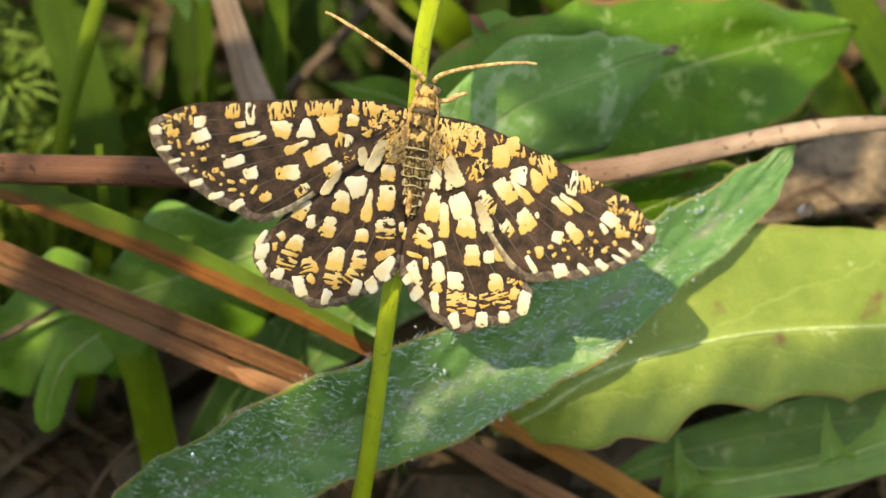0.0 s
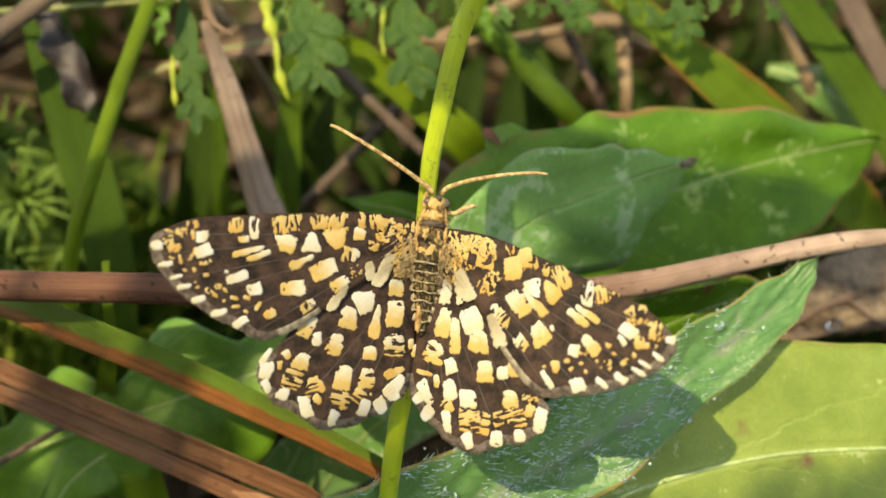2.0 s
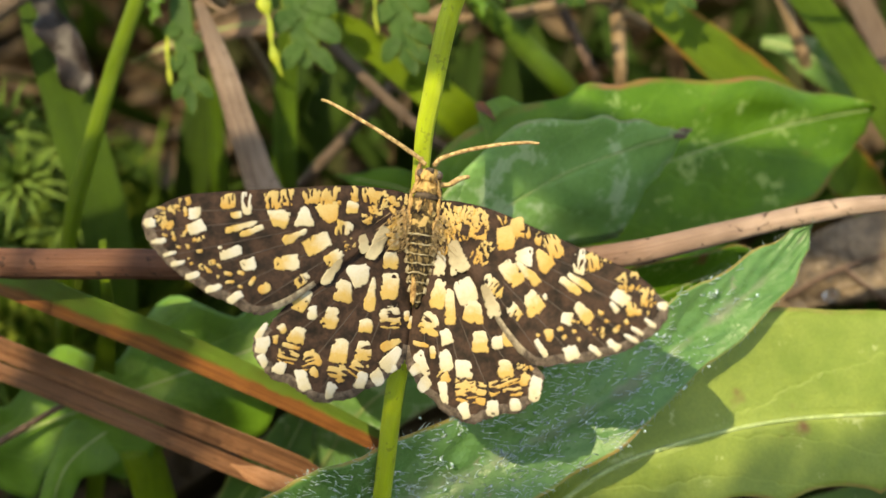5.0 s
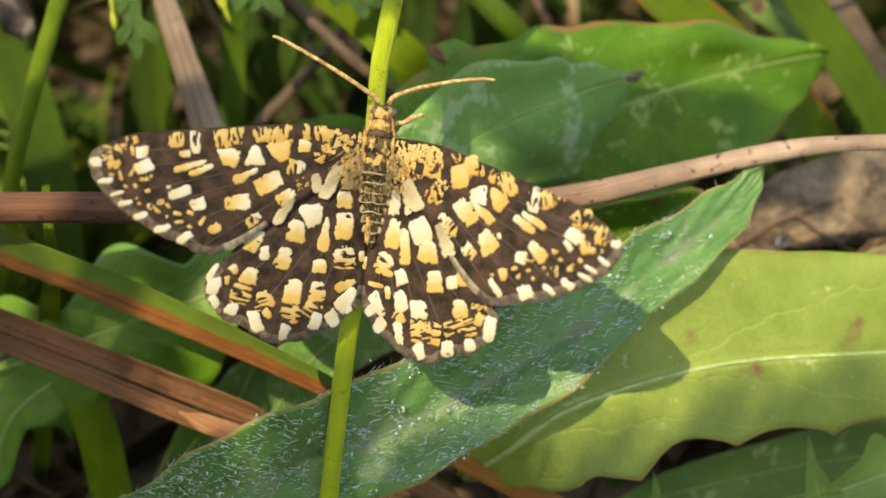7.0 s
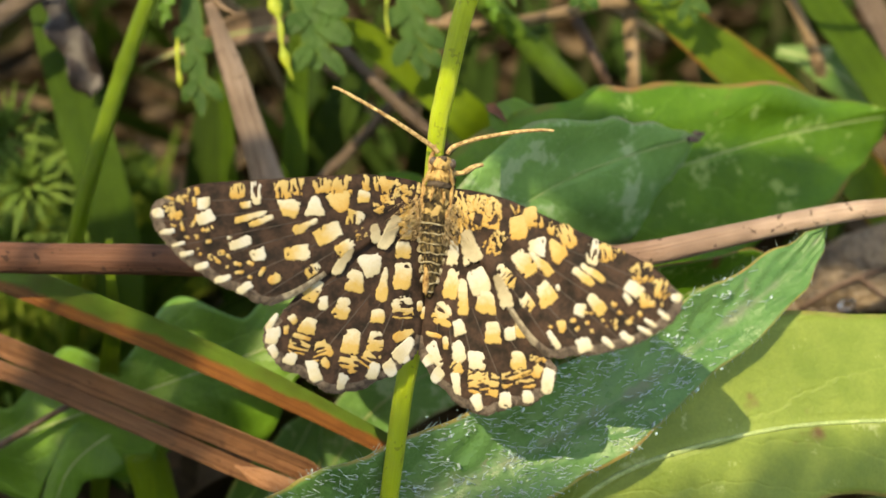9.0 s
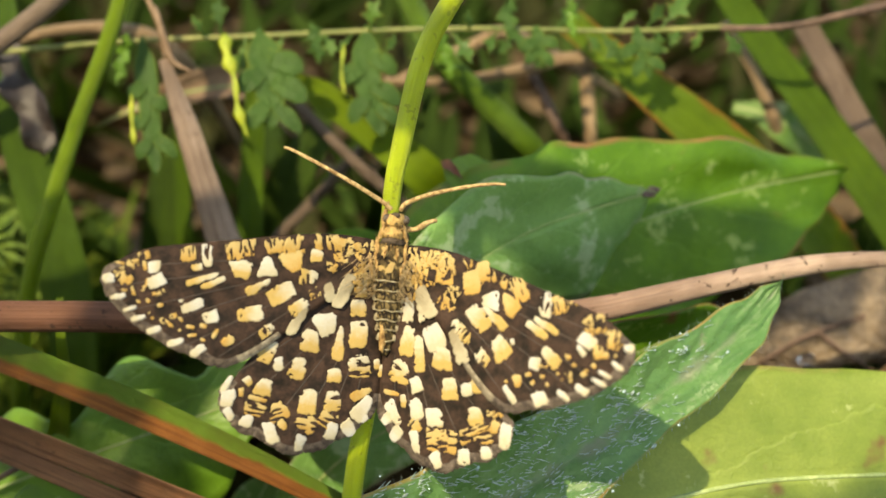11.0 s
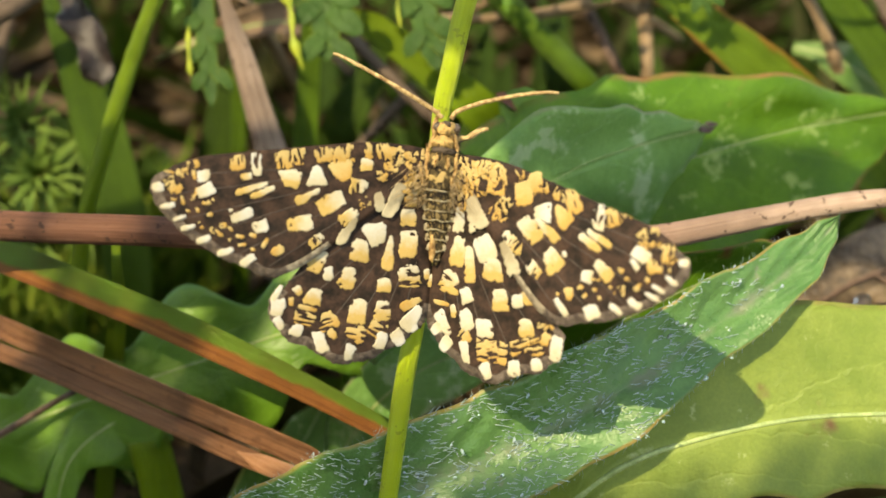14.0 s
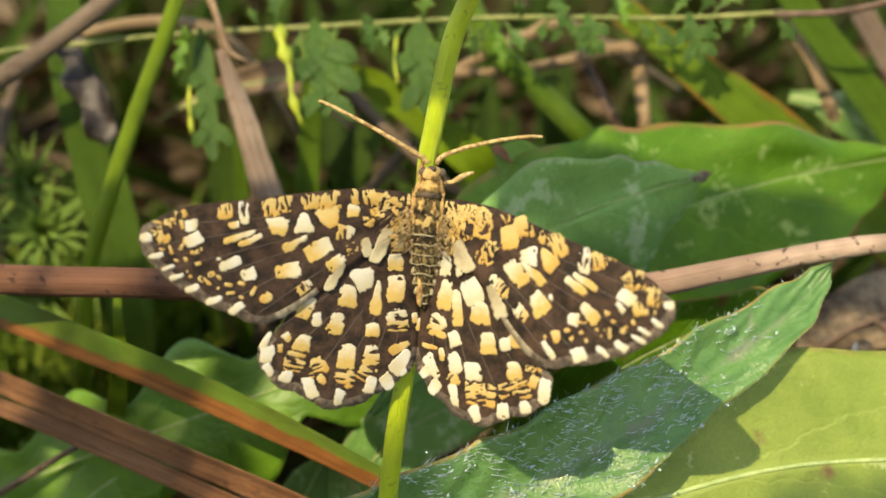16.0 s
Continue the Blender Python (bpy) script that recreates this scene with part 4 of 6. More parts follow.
leaf("lobed_leaf", "green lobed leaf with a narrow pointed side lobe", M_LOBED_LEAF,
    [(-34.5, -2.0, -19.0), (-33.2, 4.0, -17.0), (-32.6, 9.0, -16.0), (-32.8, 13.2, -16.0), (-34.0, 17.0, -17.0)],
    [(0, 0.6), (0.3, 2.2), (0.7, 2.0), (0.9, 1.2), (1, 0.1)], [(0, 0.6), (0.35, 1.6), (0.55, 0.7), (0.68, 0.6), (0.74, 2.0), (0.80, 0.9), (1, 0.1)], cup=0.12, wave=0.3, waves=3)
leaf("small_green_leaf", "small bright green three-lobed leaf", M_TOOTHED_LEAF,
    [(-37.5, 17.0, -20.0), (-35.0, 18.0, -18.0), (-33.6, 18.4, -17.6), (-32.2, 18.0, -17.8)],
    [(0, 0.3), (0.4, 1.3), (0.7, 1.0), (0.85, 1.1), (1, 0.1)], [(0, 0.3), (0.4, 1.5), (0.7, 0.8), (0.82, 1.2), (1, 0.1)], cup=0.15)
leaf("small_green_leaf", "small bright green three-lobed leaf", M_TOOTHED_LEAF,
    [(-37.0, 13.0, -20.0), (-35.2, 14.4, -18.0), (-34.0, 15.2, -17.6), (-33.0, 15.0, -17.8)],
    [(0, 0.3), (0.5, 1.2), (1, 0.1)], [(0, 0.3), (0.5, 1.0), (1, 0.1)], cup=0.15)
stalk("dry_straw", "pale brown upright dry stem in the shade", M_GREY_STRAW, [(-31.6, 18.5, -24.0), (-32.3, 15.5, -24.0), (-33.1, 10.0, -25.0), (-34.2, 3.5, -32.0)], [(0, 0.4), (1, 0.45)])
leaf("dry_leaf", "crumpled purple-brown withered leaf", M_PURPLE, [(-27.5, 20.5, -19.5), (-25.8, 18.4, -18.6), (-24.6, 16.4, -18.2), (-23.8, 14.0, -18.2), (-23.6, 13.0, -18.4)], [(0, 0.3), (0.2, 1.2), (0.45, 0.6), (0.7, 1.1), (0.9, 0.9), (1, 0.2)], [(0, 0.3), (0.25, 0.7), (0.5, 1.3), (0.75, 0.8), (0.9, 1.0), (1, 0.2)], cup=0.35, wave=0.5, waves=3, rib=0)


def rosette(at, count, long, seed):
    """A star of slender pointed moss leaves, the inner ones upright."""
    rnd = random.Random(seed)
    ob = thing("moss_shoot", at, "feathery yellow-green star of moss leaves", "moss", "moss shoots")
    for k in range(count):
        turn, rise = k * 2.399 + rnd.uniform(-0.2, 0.2), 0.25 + 0.75 * (k / count)
        way = Vector((math.cos(turn) * (1.15 - rise), math.sin(turn) * (1.15 - rise), rise)).normalized()
        base = Vector(at) + Vector((math.cos(turn), math.sin(turn), 0)) * 0.15
        size = long * rnd.uniform(0.75, 1.1)
        tip = base + way * size + Vector((math.cos(turn), math.sin(turn), -0.35)) * size * 0.3
        part("leaf", sheet([base, base + way * size * 0.55, tip], [(0, 0.16), (0.35, 0.24), (1, 0.02)], [(0, 0.16), (0.35, 0.24), (1, 0.02)], cup=0.3, count=8, columns=4, thick=0.05), M_MOSS, ob)


for at, count, long, seed in (((-28.6, 8.2, -23.0), 34, 3.6, 3), ((-30.6, 11.6, -25.0), 26, 3.0, 4), ((-26.6, 11.0, -26.0), 24, 3.0, 5), ((-29.8, 4.6, -25.0), 26, 3.0, 6), ((-25.8, 5.6, -25.0), 24, 2.6, 7)):
    rosette(at, count, long, seed)

# ---- creeping plant with small cut leaves ----
runner = thing("creeping_plant", (-68.9, 9.8, -36.0), "thin pale green creeping stem", "plant")
part("stem", tube([(-68.9, 9.8, -36.0), (-37.3, 17.6, -20.0), (-23.0, 19.5, -18.0), (-10.4, 20.1, -17.3), (0.6, 20.5, -17.0), (10.6, 20.4, -17.0), (16.9, 20.7, -17.0)], [(0, 0.2), (1, 0.16)], count=60, seed=2.0), M_RUNNER, runner)
stalk("dry_twig", "dark dry twig with a pale broken tip", M_TWIG, [(16.4, 20.6, -17.0), (19.5, 20.6, -16.8), (21.8, 20.9, -16.6), (24.7, 21.6, -16.5), (40.5, 26.7, -24.0)], [(0, 0.2), (0.5, 0.26), (1, 0.15)], "twig", count=24)


def cut_edge(s, side):
    """Deep pointed teeth that lean towards the tip, different on both sides."""
    a = (s * 3.4 + (0.12 if side > 0 else 0.55)) % 1.0
    return 1 - 0.66 * (1 - min(a / 0.82, (1 - a) / 0.18) ** 1.3)



for base, mid, tip, half, skin, words in (
    ((-7.7, 20.8, -17.0), (-7.3, 19.5, -16.6), (-7.1, 18.2, -16.4), 0.6, M_CUT_LEAF, "small cut leaf"),
    ((4.1, 22.6, -17.0), (3.9, 20.8, -16.6), (5.1, 18.7, -16.4), 0.7, M_CUT_LEAF, "small cut leaf"),
    ((7.6, 22.3, -17.0), (7.6, 20.9, -16.8), (7.8, 19.8, -16.6), 0.5, M_LOBED_LEAF, "small cut leaf"),
    ((5.9, 20.2, -17.0), (5.8, 19.1, -16.6), (6.0, 18.0, -16.4), 0.6, M_CUT_LEAF, "small cut leaf"),
    ((12.7, 20.4, -17.0), (12.5, 19.0, -16.6), (12.2, 17.7, -16.4), 0.8, M_CUT_LEAF, "small cut leaf"),
    ((-0.1, 20.5, -17.0), (0.3, 18.9, -17.4), (0.6, 17.6, -17.4), 0.6, M_LOBED_LEAF, "small cut leaf"),
    ((-18.5, 20.1, -17.0), (-18.9, 18.5, -17.4), (-19.2, 17.1, -17.4), 0.6, M_LOBED_LEAF, "small cut leaf"),
):
    part("leaf", sheet([base, mid, tip], [(0, 0.2), (0.3, half), (0.75, half * 0.8), (1, 0.1)], [(0, 0.2), (0.35, half), (0.75, half * 0.7), (1, 0.1)], edge=cut_edge, cup=0.12, wave=0.25, waves=2, seed=half, count=60, columns=10, thick=0.1), skin, runner, words)


def lobed_blade(spine, half, lobes_at, thick=0.1):
    """A cut leaf in one mesh: a narrow middle with rounded, pointed lobes. lobes_at: share of the length, side, length, half width, turn from the spine."""
    line = smooth_line(spine, 41)
    pieces = [sheet(spine, [(0, 0.15), (0.25, half * 0.8), (0.8, half * 0.65), (0.92, half * 0.4), (1, 0.05)], [(0, 0.15), (0.25, half * 0.8), (0.8, half * 0.65), (0.92, half * 0.4), (1, 0.05)], cup=0.1, wave=0.1, count=40, columns=8, thick=thick)]
    for n, (share, side, long, wide, turn) in enumerate(lobes_at):
        k = int(share * 40)
        along = (line[min(k + 1, 40)] - line[max(k - 1, 0)]).normalized()
        way = Matrix.Rotation(radians(turn * side), 3, "Z") @ along
        root = line[k] + way * half * 0.3 + Vector((0, 0, 0.012 * (n + 1)))
        reach = [root, root + way * long * 0.55 + Vector((0, 0, 0.12)), root + way * long + Vector((0, 0, -0.05)) + along * long * 0.12]
        pieces.append(sheet(reach, [(0, wide * 0.7), (0.5, wide), (0.8, wide * 0.75), (1, 0.05)], [(0, wide * 0.7), (0.5, wide), (0.8, wide * 0.75), (1, 0.05)], cup=0.1, count=14, columns=6, thick=thick))
    whole = bmesh.new()
    for bm in pieces:
        mesh = bpy.data.meshes.new("piece")
        bm.to_mesh(mesh)
        bm.free()
        whole.from_mesh(mesh)
        bpy.data.meshes.remove(mesh)
    return whole


for spine, half, lobes_at, words in (
    ([(-17.5, 19.8, -16.4), (-16.9, 15.7, -16.0), (-16.3, 11.4, -15.8)], 0.85, ((0.35, -1, 1.0, 0.5, 60), (0.55, -1, 1.1, 0.45, 50), (0.74, -1, 1.2, 0.40, 42), (0.45, 1, 1.0, 0.5, 55), (0.72, 1, 1.7, 0.45, 42)), "hanging blue-green cut leaf"),
    ([(-10.7, 20.3, -16.4), (-10.0, 17.1, -16.0), (-9.7, 14.2, -15.8)], 1.3, ((0.30, 1, 2.0, 0.75, 62), (0.52, 1, 2.2, 0.75, 52), (0.74, 1, 2.1, 0.50, 42), (0.40, -1, 1.6, 0.7, 60), (0.70, -1, 1.6, 0.6, 40)), "hanging cut leaf with sunlit yellow edge"),
    ([(-4.4, 20.7, -17.0), (-4.3, 17.3, -17.0), (-3.4, 14.0, -17.0)], 1.1, ((0.25, 1, 1.7, 0.6, 60), (0.50, 1, 1.9, 0.6, 50), (0.72, 1, 1.5, 0.5, 40), (0.35, -1, 1.5, 0.6, 60), (0.62, -1, 1.7, 0.55, 48)), "broad shaded cut leaf"),
    ([(11.4, 20.6, -16.6), (11.6, 19.2, -16.4), (12.2, 17.4, -16.4)], 0.5, ((0.35, 1, 1.2, 0.4, 65), (0.60, 1, 1.2, 0.35, 45), (0.35, -1, 1.2, 0.4, 65), (0.62, -1, 1.1, 0.35, 45)), "blue-green star-shaped cut leaf"),
    ([(5.5, 20.6, -16.6), (5.7, 19.4, -16.4), (5.6, 18.0, -16.4)], 0.5, ((0.35, 1, 1.0, 0.4, 65), (0.60, 1, 1.0, 0.35, 45), (0.35, -1, 1.0, 0.4, 65), (0.62, -1, 0.9, 0.35, 45)), "blue-green star-shaped cut leaf"),
):
    part("leaf", lobed_blade(spine, half, lobes_at), M_CUT_LEAF, runner, words)
# strips added along the cut leaves, sunlight put into their yellow
for spine, radii in (
    ([(-12.5, 19.7, -15.4), (-12.3, 18.4, -15.2), (-11.8, 16.9, -15.1), (-11.6, 15.3, -15.1), (-11.0, 13.6, -15.3)], [(0, 0.12), (0.08, 0.42), (0.2, 0.22), (0.3, 0.44), (0.42, 0.12), (0.55, 0.20), (0.66, 0.10), (0.78, 0.32), (0.9, 0.14), (1, 0.04)]),
    ([(-5.7, 19.4, -16.6), (-5.8, 17.8, -16.5), (-5.6, 16.4, -16.5)], [(0, 0.05), (0.2, 0.14), (0.5, 0.05), (0.8, 0.11), (1, 0.04)]),
    ([(-17.9, 16.2, -15.9), (-17.8, 14.8, -15.7), (-17.6, 13.2, -15.7)], [(0, 0.06), (0.3, 0.16), (0.6, 0.08), (0.85, 0.18), (1, 0.04)]),
):
    part("leaf_edge", tube(spine, radii, count=70, flat=0.5, seed=3.0), M_SUNLIT_EDGE, runner, "sunlit curled edge of a cut leaf, light put into its yellow")
rnd = random.Random(58)
for k in range(26):
    # small three-lobed leaves in tufts along the creeping stem
    at = Vector((-14.0, 19.9, -17.0)).lerp(Vector((16.6, 20.7, -17.0)), (k + rnd.uniform(-0.3, 0.3)) / 25)
    way = Vector((rnd.uniform(-0.7, 0.7), rnd.choice((-1, -1, 0.7)), rnd.uniform(-0.3, 0.5))).normalized()
    size = rnd.uniform(1.2, 2.6)
    half = size * rnd.uniform(0.28, 0.42)
    part("leaf", sheet([at, at + way * size * 0.5 + Vector((0, 0, 0.2)), at + way * size + Vector((rnd.uniform(-0.4, 0.4), 0, 0))], [(0, 0.12), (0.25, 0.15), (0.6, half), (1, 0.08)], [(0, 0.12), (0.25, 0.15), (0.6, half), (1, 0.08)],
        face=(rnd.uniform(-0.5, 0.5), rnd.uniform(-0.3, 0.3), 1), edge=cut_edge, cup=0.2, seed=k * 1.3, count=30, columns=8, thick=0.08), (M_SMALL_LEAF, M_CUT_LEAF, M_SMALL_LEAF, M_SUNLIT_EDGE if k % 8 == 2 else M_CUT_LEAF)[k % 4], runner)
for far in ([(-3.6, 18.9, -24.0), (0.8, 18.5, -22.0), (4.7, 19.1, -21.5), (7.5, 19.8, -21.5), (10.8, 19.7, -23.0), (17.7, 18.1, -36.0)], [(-4.4, 18.4, -25.0), (-1.0, 19.7, -23.0), (2.2, 21.2, -23.0), (4.7, 21.9, -24.0), (13.1, 21.1, -38.0)], [(-30.4, 18.8, -22.0), (-26.1, 20.8, -21.0), (-20.7, 21.5, -21.0), (-16.7, 20.2, -23.0), (-13.8, 15.1, -38.0)], [(18.0, 22.9, -24.0), (20.1, 19.2, -24.0), (21.9, 15.6, -26.0), (26.0, 10.2, -38.0)]):
    stalk("dry_straw", "bent tan dry straw among the grass", M_TAN_STRAW, far, [(0, 0.30), (0.5, 0.48), (1, 0.3)], count=40)
leaf("dry_leaf", "curled tan dry leaf", M_TAN, [(-22.3, 16.1, -25.0), (-19.3, 16.9, -23.0), (-16.2, 17.9, -23.0), (-11.9, 18.4, -26.0), (-7.0, 14.5, -40.0)], [(0, 0.1), (0.4, 1.3), (1, 0.3)], [(0, 0.1), (0.4, 1.0), (1, 0.3)], cup=0.5, wave=0.3)
dead_leaf = leaf("dead_leaf", "grey-brown dead leaf lying on the soil", M_DEAD_LEAF, [(17.4, -0.5, -22.0), (20.1, 1.9, -20.0), (23.7, 3.4, -19.5), (28.2, 4.1, -19.5), (37.7, 4.8, -24.0)], [(0, 0.5), (0.3, 2.6), (0.6, 3.2), (1, 0.5)], [(0, 0.5), (0.3, 2.4), (0.6, 3.2), (1, 0.5)], cup=-0.15, wave=0.5, waves=4, columns=16, rib=0)

for spine in ([(19.0, 1.0, -20.2), (21.6, 2.6, -19.5), (24.6, 3.6, -19.3), (28.2, 4.1, -19.4), (33.0, 4.5, -21.0)], [(22.4, 2.9, -19.4), (24.0, 1.6, -19.3), (25.8, 0.6, -19.4)], [(24.8, 3.7, -19.3), (26.4, 5.0, -19.2), (27.6, 6.2, -19.3)]):
    part("vein", tube(spine, [(0, 0.14), (0.5, 0.10), (1, 0.04)], count=30, flat=0.5, seed=4.0), M_TWIG, dead_leaf, "dark brown vein")
leaf("leaf_scrap", "small pale pinkish scrap of dry leaf", M_TAN, [(28.1, 1.0, -18.5), (26.3, 0.7, -17.5), (25.3, 0.1, -17.3), (24.9, -0.5, -17.6)], [(0, 0.3), (0.5, 0.7), (1, 0.05)], [(0, 0.3), (0.5, 0.6), (1, 0.05)], cup=0.5, wave=0.2)
water_drop = thing("water_drop", (22.0, 1.3, -19.0), "clear water drop on the dead leaf", "water")
part("drop", blob((21.5, 1.3, -18.9), (0.5, 0.35, 0.25), 15, rough=0.35), M_WATER, water_drop)

# ---- unseen tuft added towards the sun, whose shade lies over the lower plants ----
def shade_tuft():
    """Unseen grass added between the plants and the sun: each blade ends on the line from the sun to a place in the
    plan.
    """
    rnd = random.Random(77)
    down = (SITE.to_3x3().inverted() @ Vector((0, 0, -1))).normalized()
    ob = thing("grass_tuft", Vector((-15, -6, 0)) + TO_SUN * 150 + down * 120, "unseen tuft of grass added to cast shade", "grass")

    def blade(shaded, away, half, lean, taper=0.6):
        top = Vector(shaded) + TO_SUN * away
        foot = top + down * ((SITE @ top).z + 0.026) * 1000 + Vector((lean, 0, 0))
        mid = top.lerp(foot, 0.45) + Vector((rnd.uniform(-2, 2), 0, 0))
        wide = [(0, half * 0.7), (taper, half), (1, half * 0.2)]
        part("blade", sheet([foot, mid, top], wide, wide, face=TO_SUN, count=12, columns=4, thick=0.2), M_TUFT, ob)

    for k in range(170):
        u = rnd.uniform(-48, 26)
        blade((u, (-5.5 if u < -11 else -11.0) - abs(rnd.gauss(0, 1.5)), 0), rnd.uniform(140, 165), 2.4, rnd.uniform(-8, 8))
    for k in range(185):
        u = rnd.uniform(-68, -16)
        blade((u, rnd.uniform(-4, 8) if u < -36 else rnd.uniform(-5, 9.0), 0), rnd.uniform(140, 165), 1.7, 0, 0.78)
    for k in range(44):
        u = -10.5 + k + rnd.uniform(-0.5, 0.5)
        edge = -6.2 if u < -5.6 else -2.4 if u < -2.2 else -5.2 if u < 6 else -4.2 if u < 12 else -2.0 + 0.2 * (u - 13)
        blade((u, edge - abs(rnd.gauss(0, 0.7)), 0), rnd.uniform(140, 165), rnd.uniform(0.8, 1.2), rnd.uniform(-6, 6), 0.97)

    def arch(shaded, away, half):
        """An unseen arching blade, added so that its shade crosses the leaves along a line of the plan."""
        line = [Vector(p) + TO_SUN * away for p in shaded]
        foot = line[-1] + Vector((-60, 60, 0))
        foot += down * ((SITE @ foot).z + 0.026) * 1000
        wide = [(0, half * 0.8), (0.1, half), (1, half)]
        part("blade", sheet([*line, line[-1].lerp(foot, 0.3) - down * 18, foot], wide, wide, face=TO_SUN, count=60, columns=4, thick=0.2), M_TUFT, ob)

    arch(((24.0, 6.0, -17.0), (19.5, 7.8, -16.0), (15.0, 7.6, -14.5), (10.0, 7.2, -13.5)), 120, 2.9)


shade_tuft()

# ---- the stem that sways with the moth ----
main_stem = thing("meadow_grass", (-6.3, -20.1, -9.0), "upright fresh green grass stem in the sun", "grass")
part("stem", tube([(-6.3, -20.1, -9.0), (-4.8, -12.7, -4.0), (-4.2, -8.4, -2.4), (-3.6, -3.8, -1.6), (-3.1, -0.9, -1.3), (-2.5, 4.3, -1.1), (-2.1, 8.7, -1.1), (-1.8, 10.3, -1.1), (-1.1, 13.7, -1.0), (-0.5, 15.5, -0.8), (0.3, 17.0, -0.5), (1.8, 19.4, 0.0), (3.8, 22.8, 0.0)],
    [(0, 0.50), (0.4, 0.44), (0.62, 0.40), (0.72, 0.47), (1, 0.5)], sides=16, count=90), M_STEM, main_stem)

# ---- moth ----
# patches of scales on each wing: place, length, width at the head's end and at the tail's end, bearing, tone
LEFT_FORE_A = [
    (11.08, -0.11, 0.53, 0.24, 0.34, 172, 3), (12.06, -0.56, 0.36, 0.20, 0.15, -176, 1), (11.84, -1.09, 0.78, 0.63, 0.53, -134, 6), (11.47, -0.50, 0.48, 0.39, 0.39, -167, 6),
    (11.02, -0.55, 0.39, 0.19, 0.19, -104, 1), (10.61, -0.57, 0.53, 0.44, 0.47, 167, 0), (10.46, -1.19, 0.74, 0.58, 0.49, -27, 0), (10.96, -1.38, 0.54, 0.19, 0.33, 106, 6),
    (10.34, -1.69, 0.63, 0.20, 0.19, -26, 3), (11.40, -1.69, 0.40, 0.12, 0.12, -108, 3), (11.76, -1.66, 0.19, 0.12, 0.12, -157, 3), (10.74, -2.08, 0.21, 0.17, 0.19, -167, 3),
    (10.20, -2.20, 0.22, 0.12, 0.17, 166, 3),
]
LEFT_FORE_B = [
    (11.13, -2.13, 0.18, 0.10, 0.10, -164, 3), (10.53, -2.69, 0.31, 0.12, 0.14, -126, 3), (9.84, -2.95, 0.65, 0.24, 0.12, -153, 3), (9.60, -2.63, 0.27, 0.15, 0.20, 162, 3),
    (9.27, -2.75, 0.24, 0.10, 0.12, -142, 3), (9.34, -1.94, 0.15, 0.12, 0.12, -178, 0), (8.83, -3.04, 0.30, 0.15, 0.15, -173, 3), (9.18, -3.25, 0.24, 0.15, 0.15, -163, 3),
    (8.72, -3.40, 0.36, 0.12, 0.12, 169, 3), (8.29, -2.95, 0.29, 0.15, 0.12, -162, 3), (8.24, -3.56, 0.19, 0.10, 0.10, -164, 3), (8.81, -2.11, 1.01, 0.42, 0.42, -27, 0),
    (7.99, -2.52, 0.62, 0.57, 0.44, -16, 0),
]
LEFT_FORE_C = [
    (7.75, -3.24, 0.47, 0.15, 0.15, 115, 3), (7.19, -3.52, 0.53, 0.47, 0.30, -29, 3), (8.53, -0.91, 1.45, 0.17, 0.29, -23, 4), (8.03, -1.04, 1.15, 0.25, 0.22, -27, 4),
    (9.24, 0.14, 0.67, 0.88, 0.54, -97, 1), (8.40, 0.13, 0.97, 0.49, 0.30, -100, 5), (8.78, -0.40, 0.49, 0.32, 0.25, -11, 4), (7.26, 0.47, 0.82, 0.65, 0.70, -97, 1),
    (6.59, 0.65, 0.73, 0.65, 0.46, -100, 1), (6.86, -0.37, 0.80, 1.10, 0.55, -93, 4), (5.75, -0.09, 0.89, 0.25, 1.02, -93, 0), (4.63, 0.23, 0.90, 1.19, 0.57, -114, 3),
    (5.53, 0.87, 0.65, 0.87, 0.77, -103, 1),
]
LEFT_FORE_D = [
    (4.61, 0.99, 0.73, 0.88, 1.04, -99, 1), (3.56, 0.60, 0.54, 0.58, 0.57, -91, 4), (3.52, 1.23, 0.69, 0.53, 0.31, -96, 1), (2.82, 1.30, 0.64, 0.71, 0.68, -101, 1),
    (2.97, 0.20, 0.78, 0.32, 0.36, -163, 6), (6.05, -1.02, 1.20, 0.15, 0.48, -34, 4), (5.01, -1.24, 1.28, 0.71, 0.80, -32, 4), (3.87, -0.38, 0.82, 0.41, 0.91, -11, 2),
    (4.19, -1.77, 0.91, 0.46, 0.56, -39, 4), (3.54, -1.10, 0.57, 0.50, 0.35, -40, 6), (2.84, -0.98, 0.83, 0.42, 0.43, -106, 7), (6.30, -2.26, 1.08, 0.75, 0.55, -13, 4),
    (5.50, -2.95, 0.72, 0.41, 0.46, -44, 2),
]
LEFT_FORE_E = [
    (4.17, -2.41, 1.45, 0.32, 0.46, -61, 7), (2.14, -0.86, 1.70, 0.52, 0.61, -69, 7), (2.38, 0.58, 0.70, 0.47, 0.57, -8, 6),
]
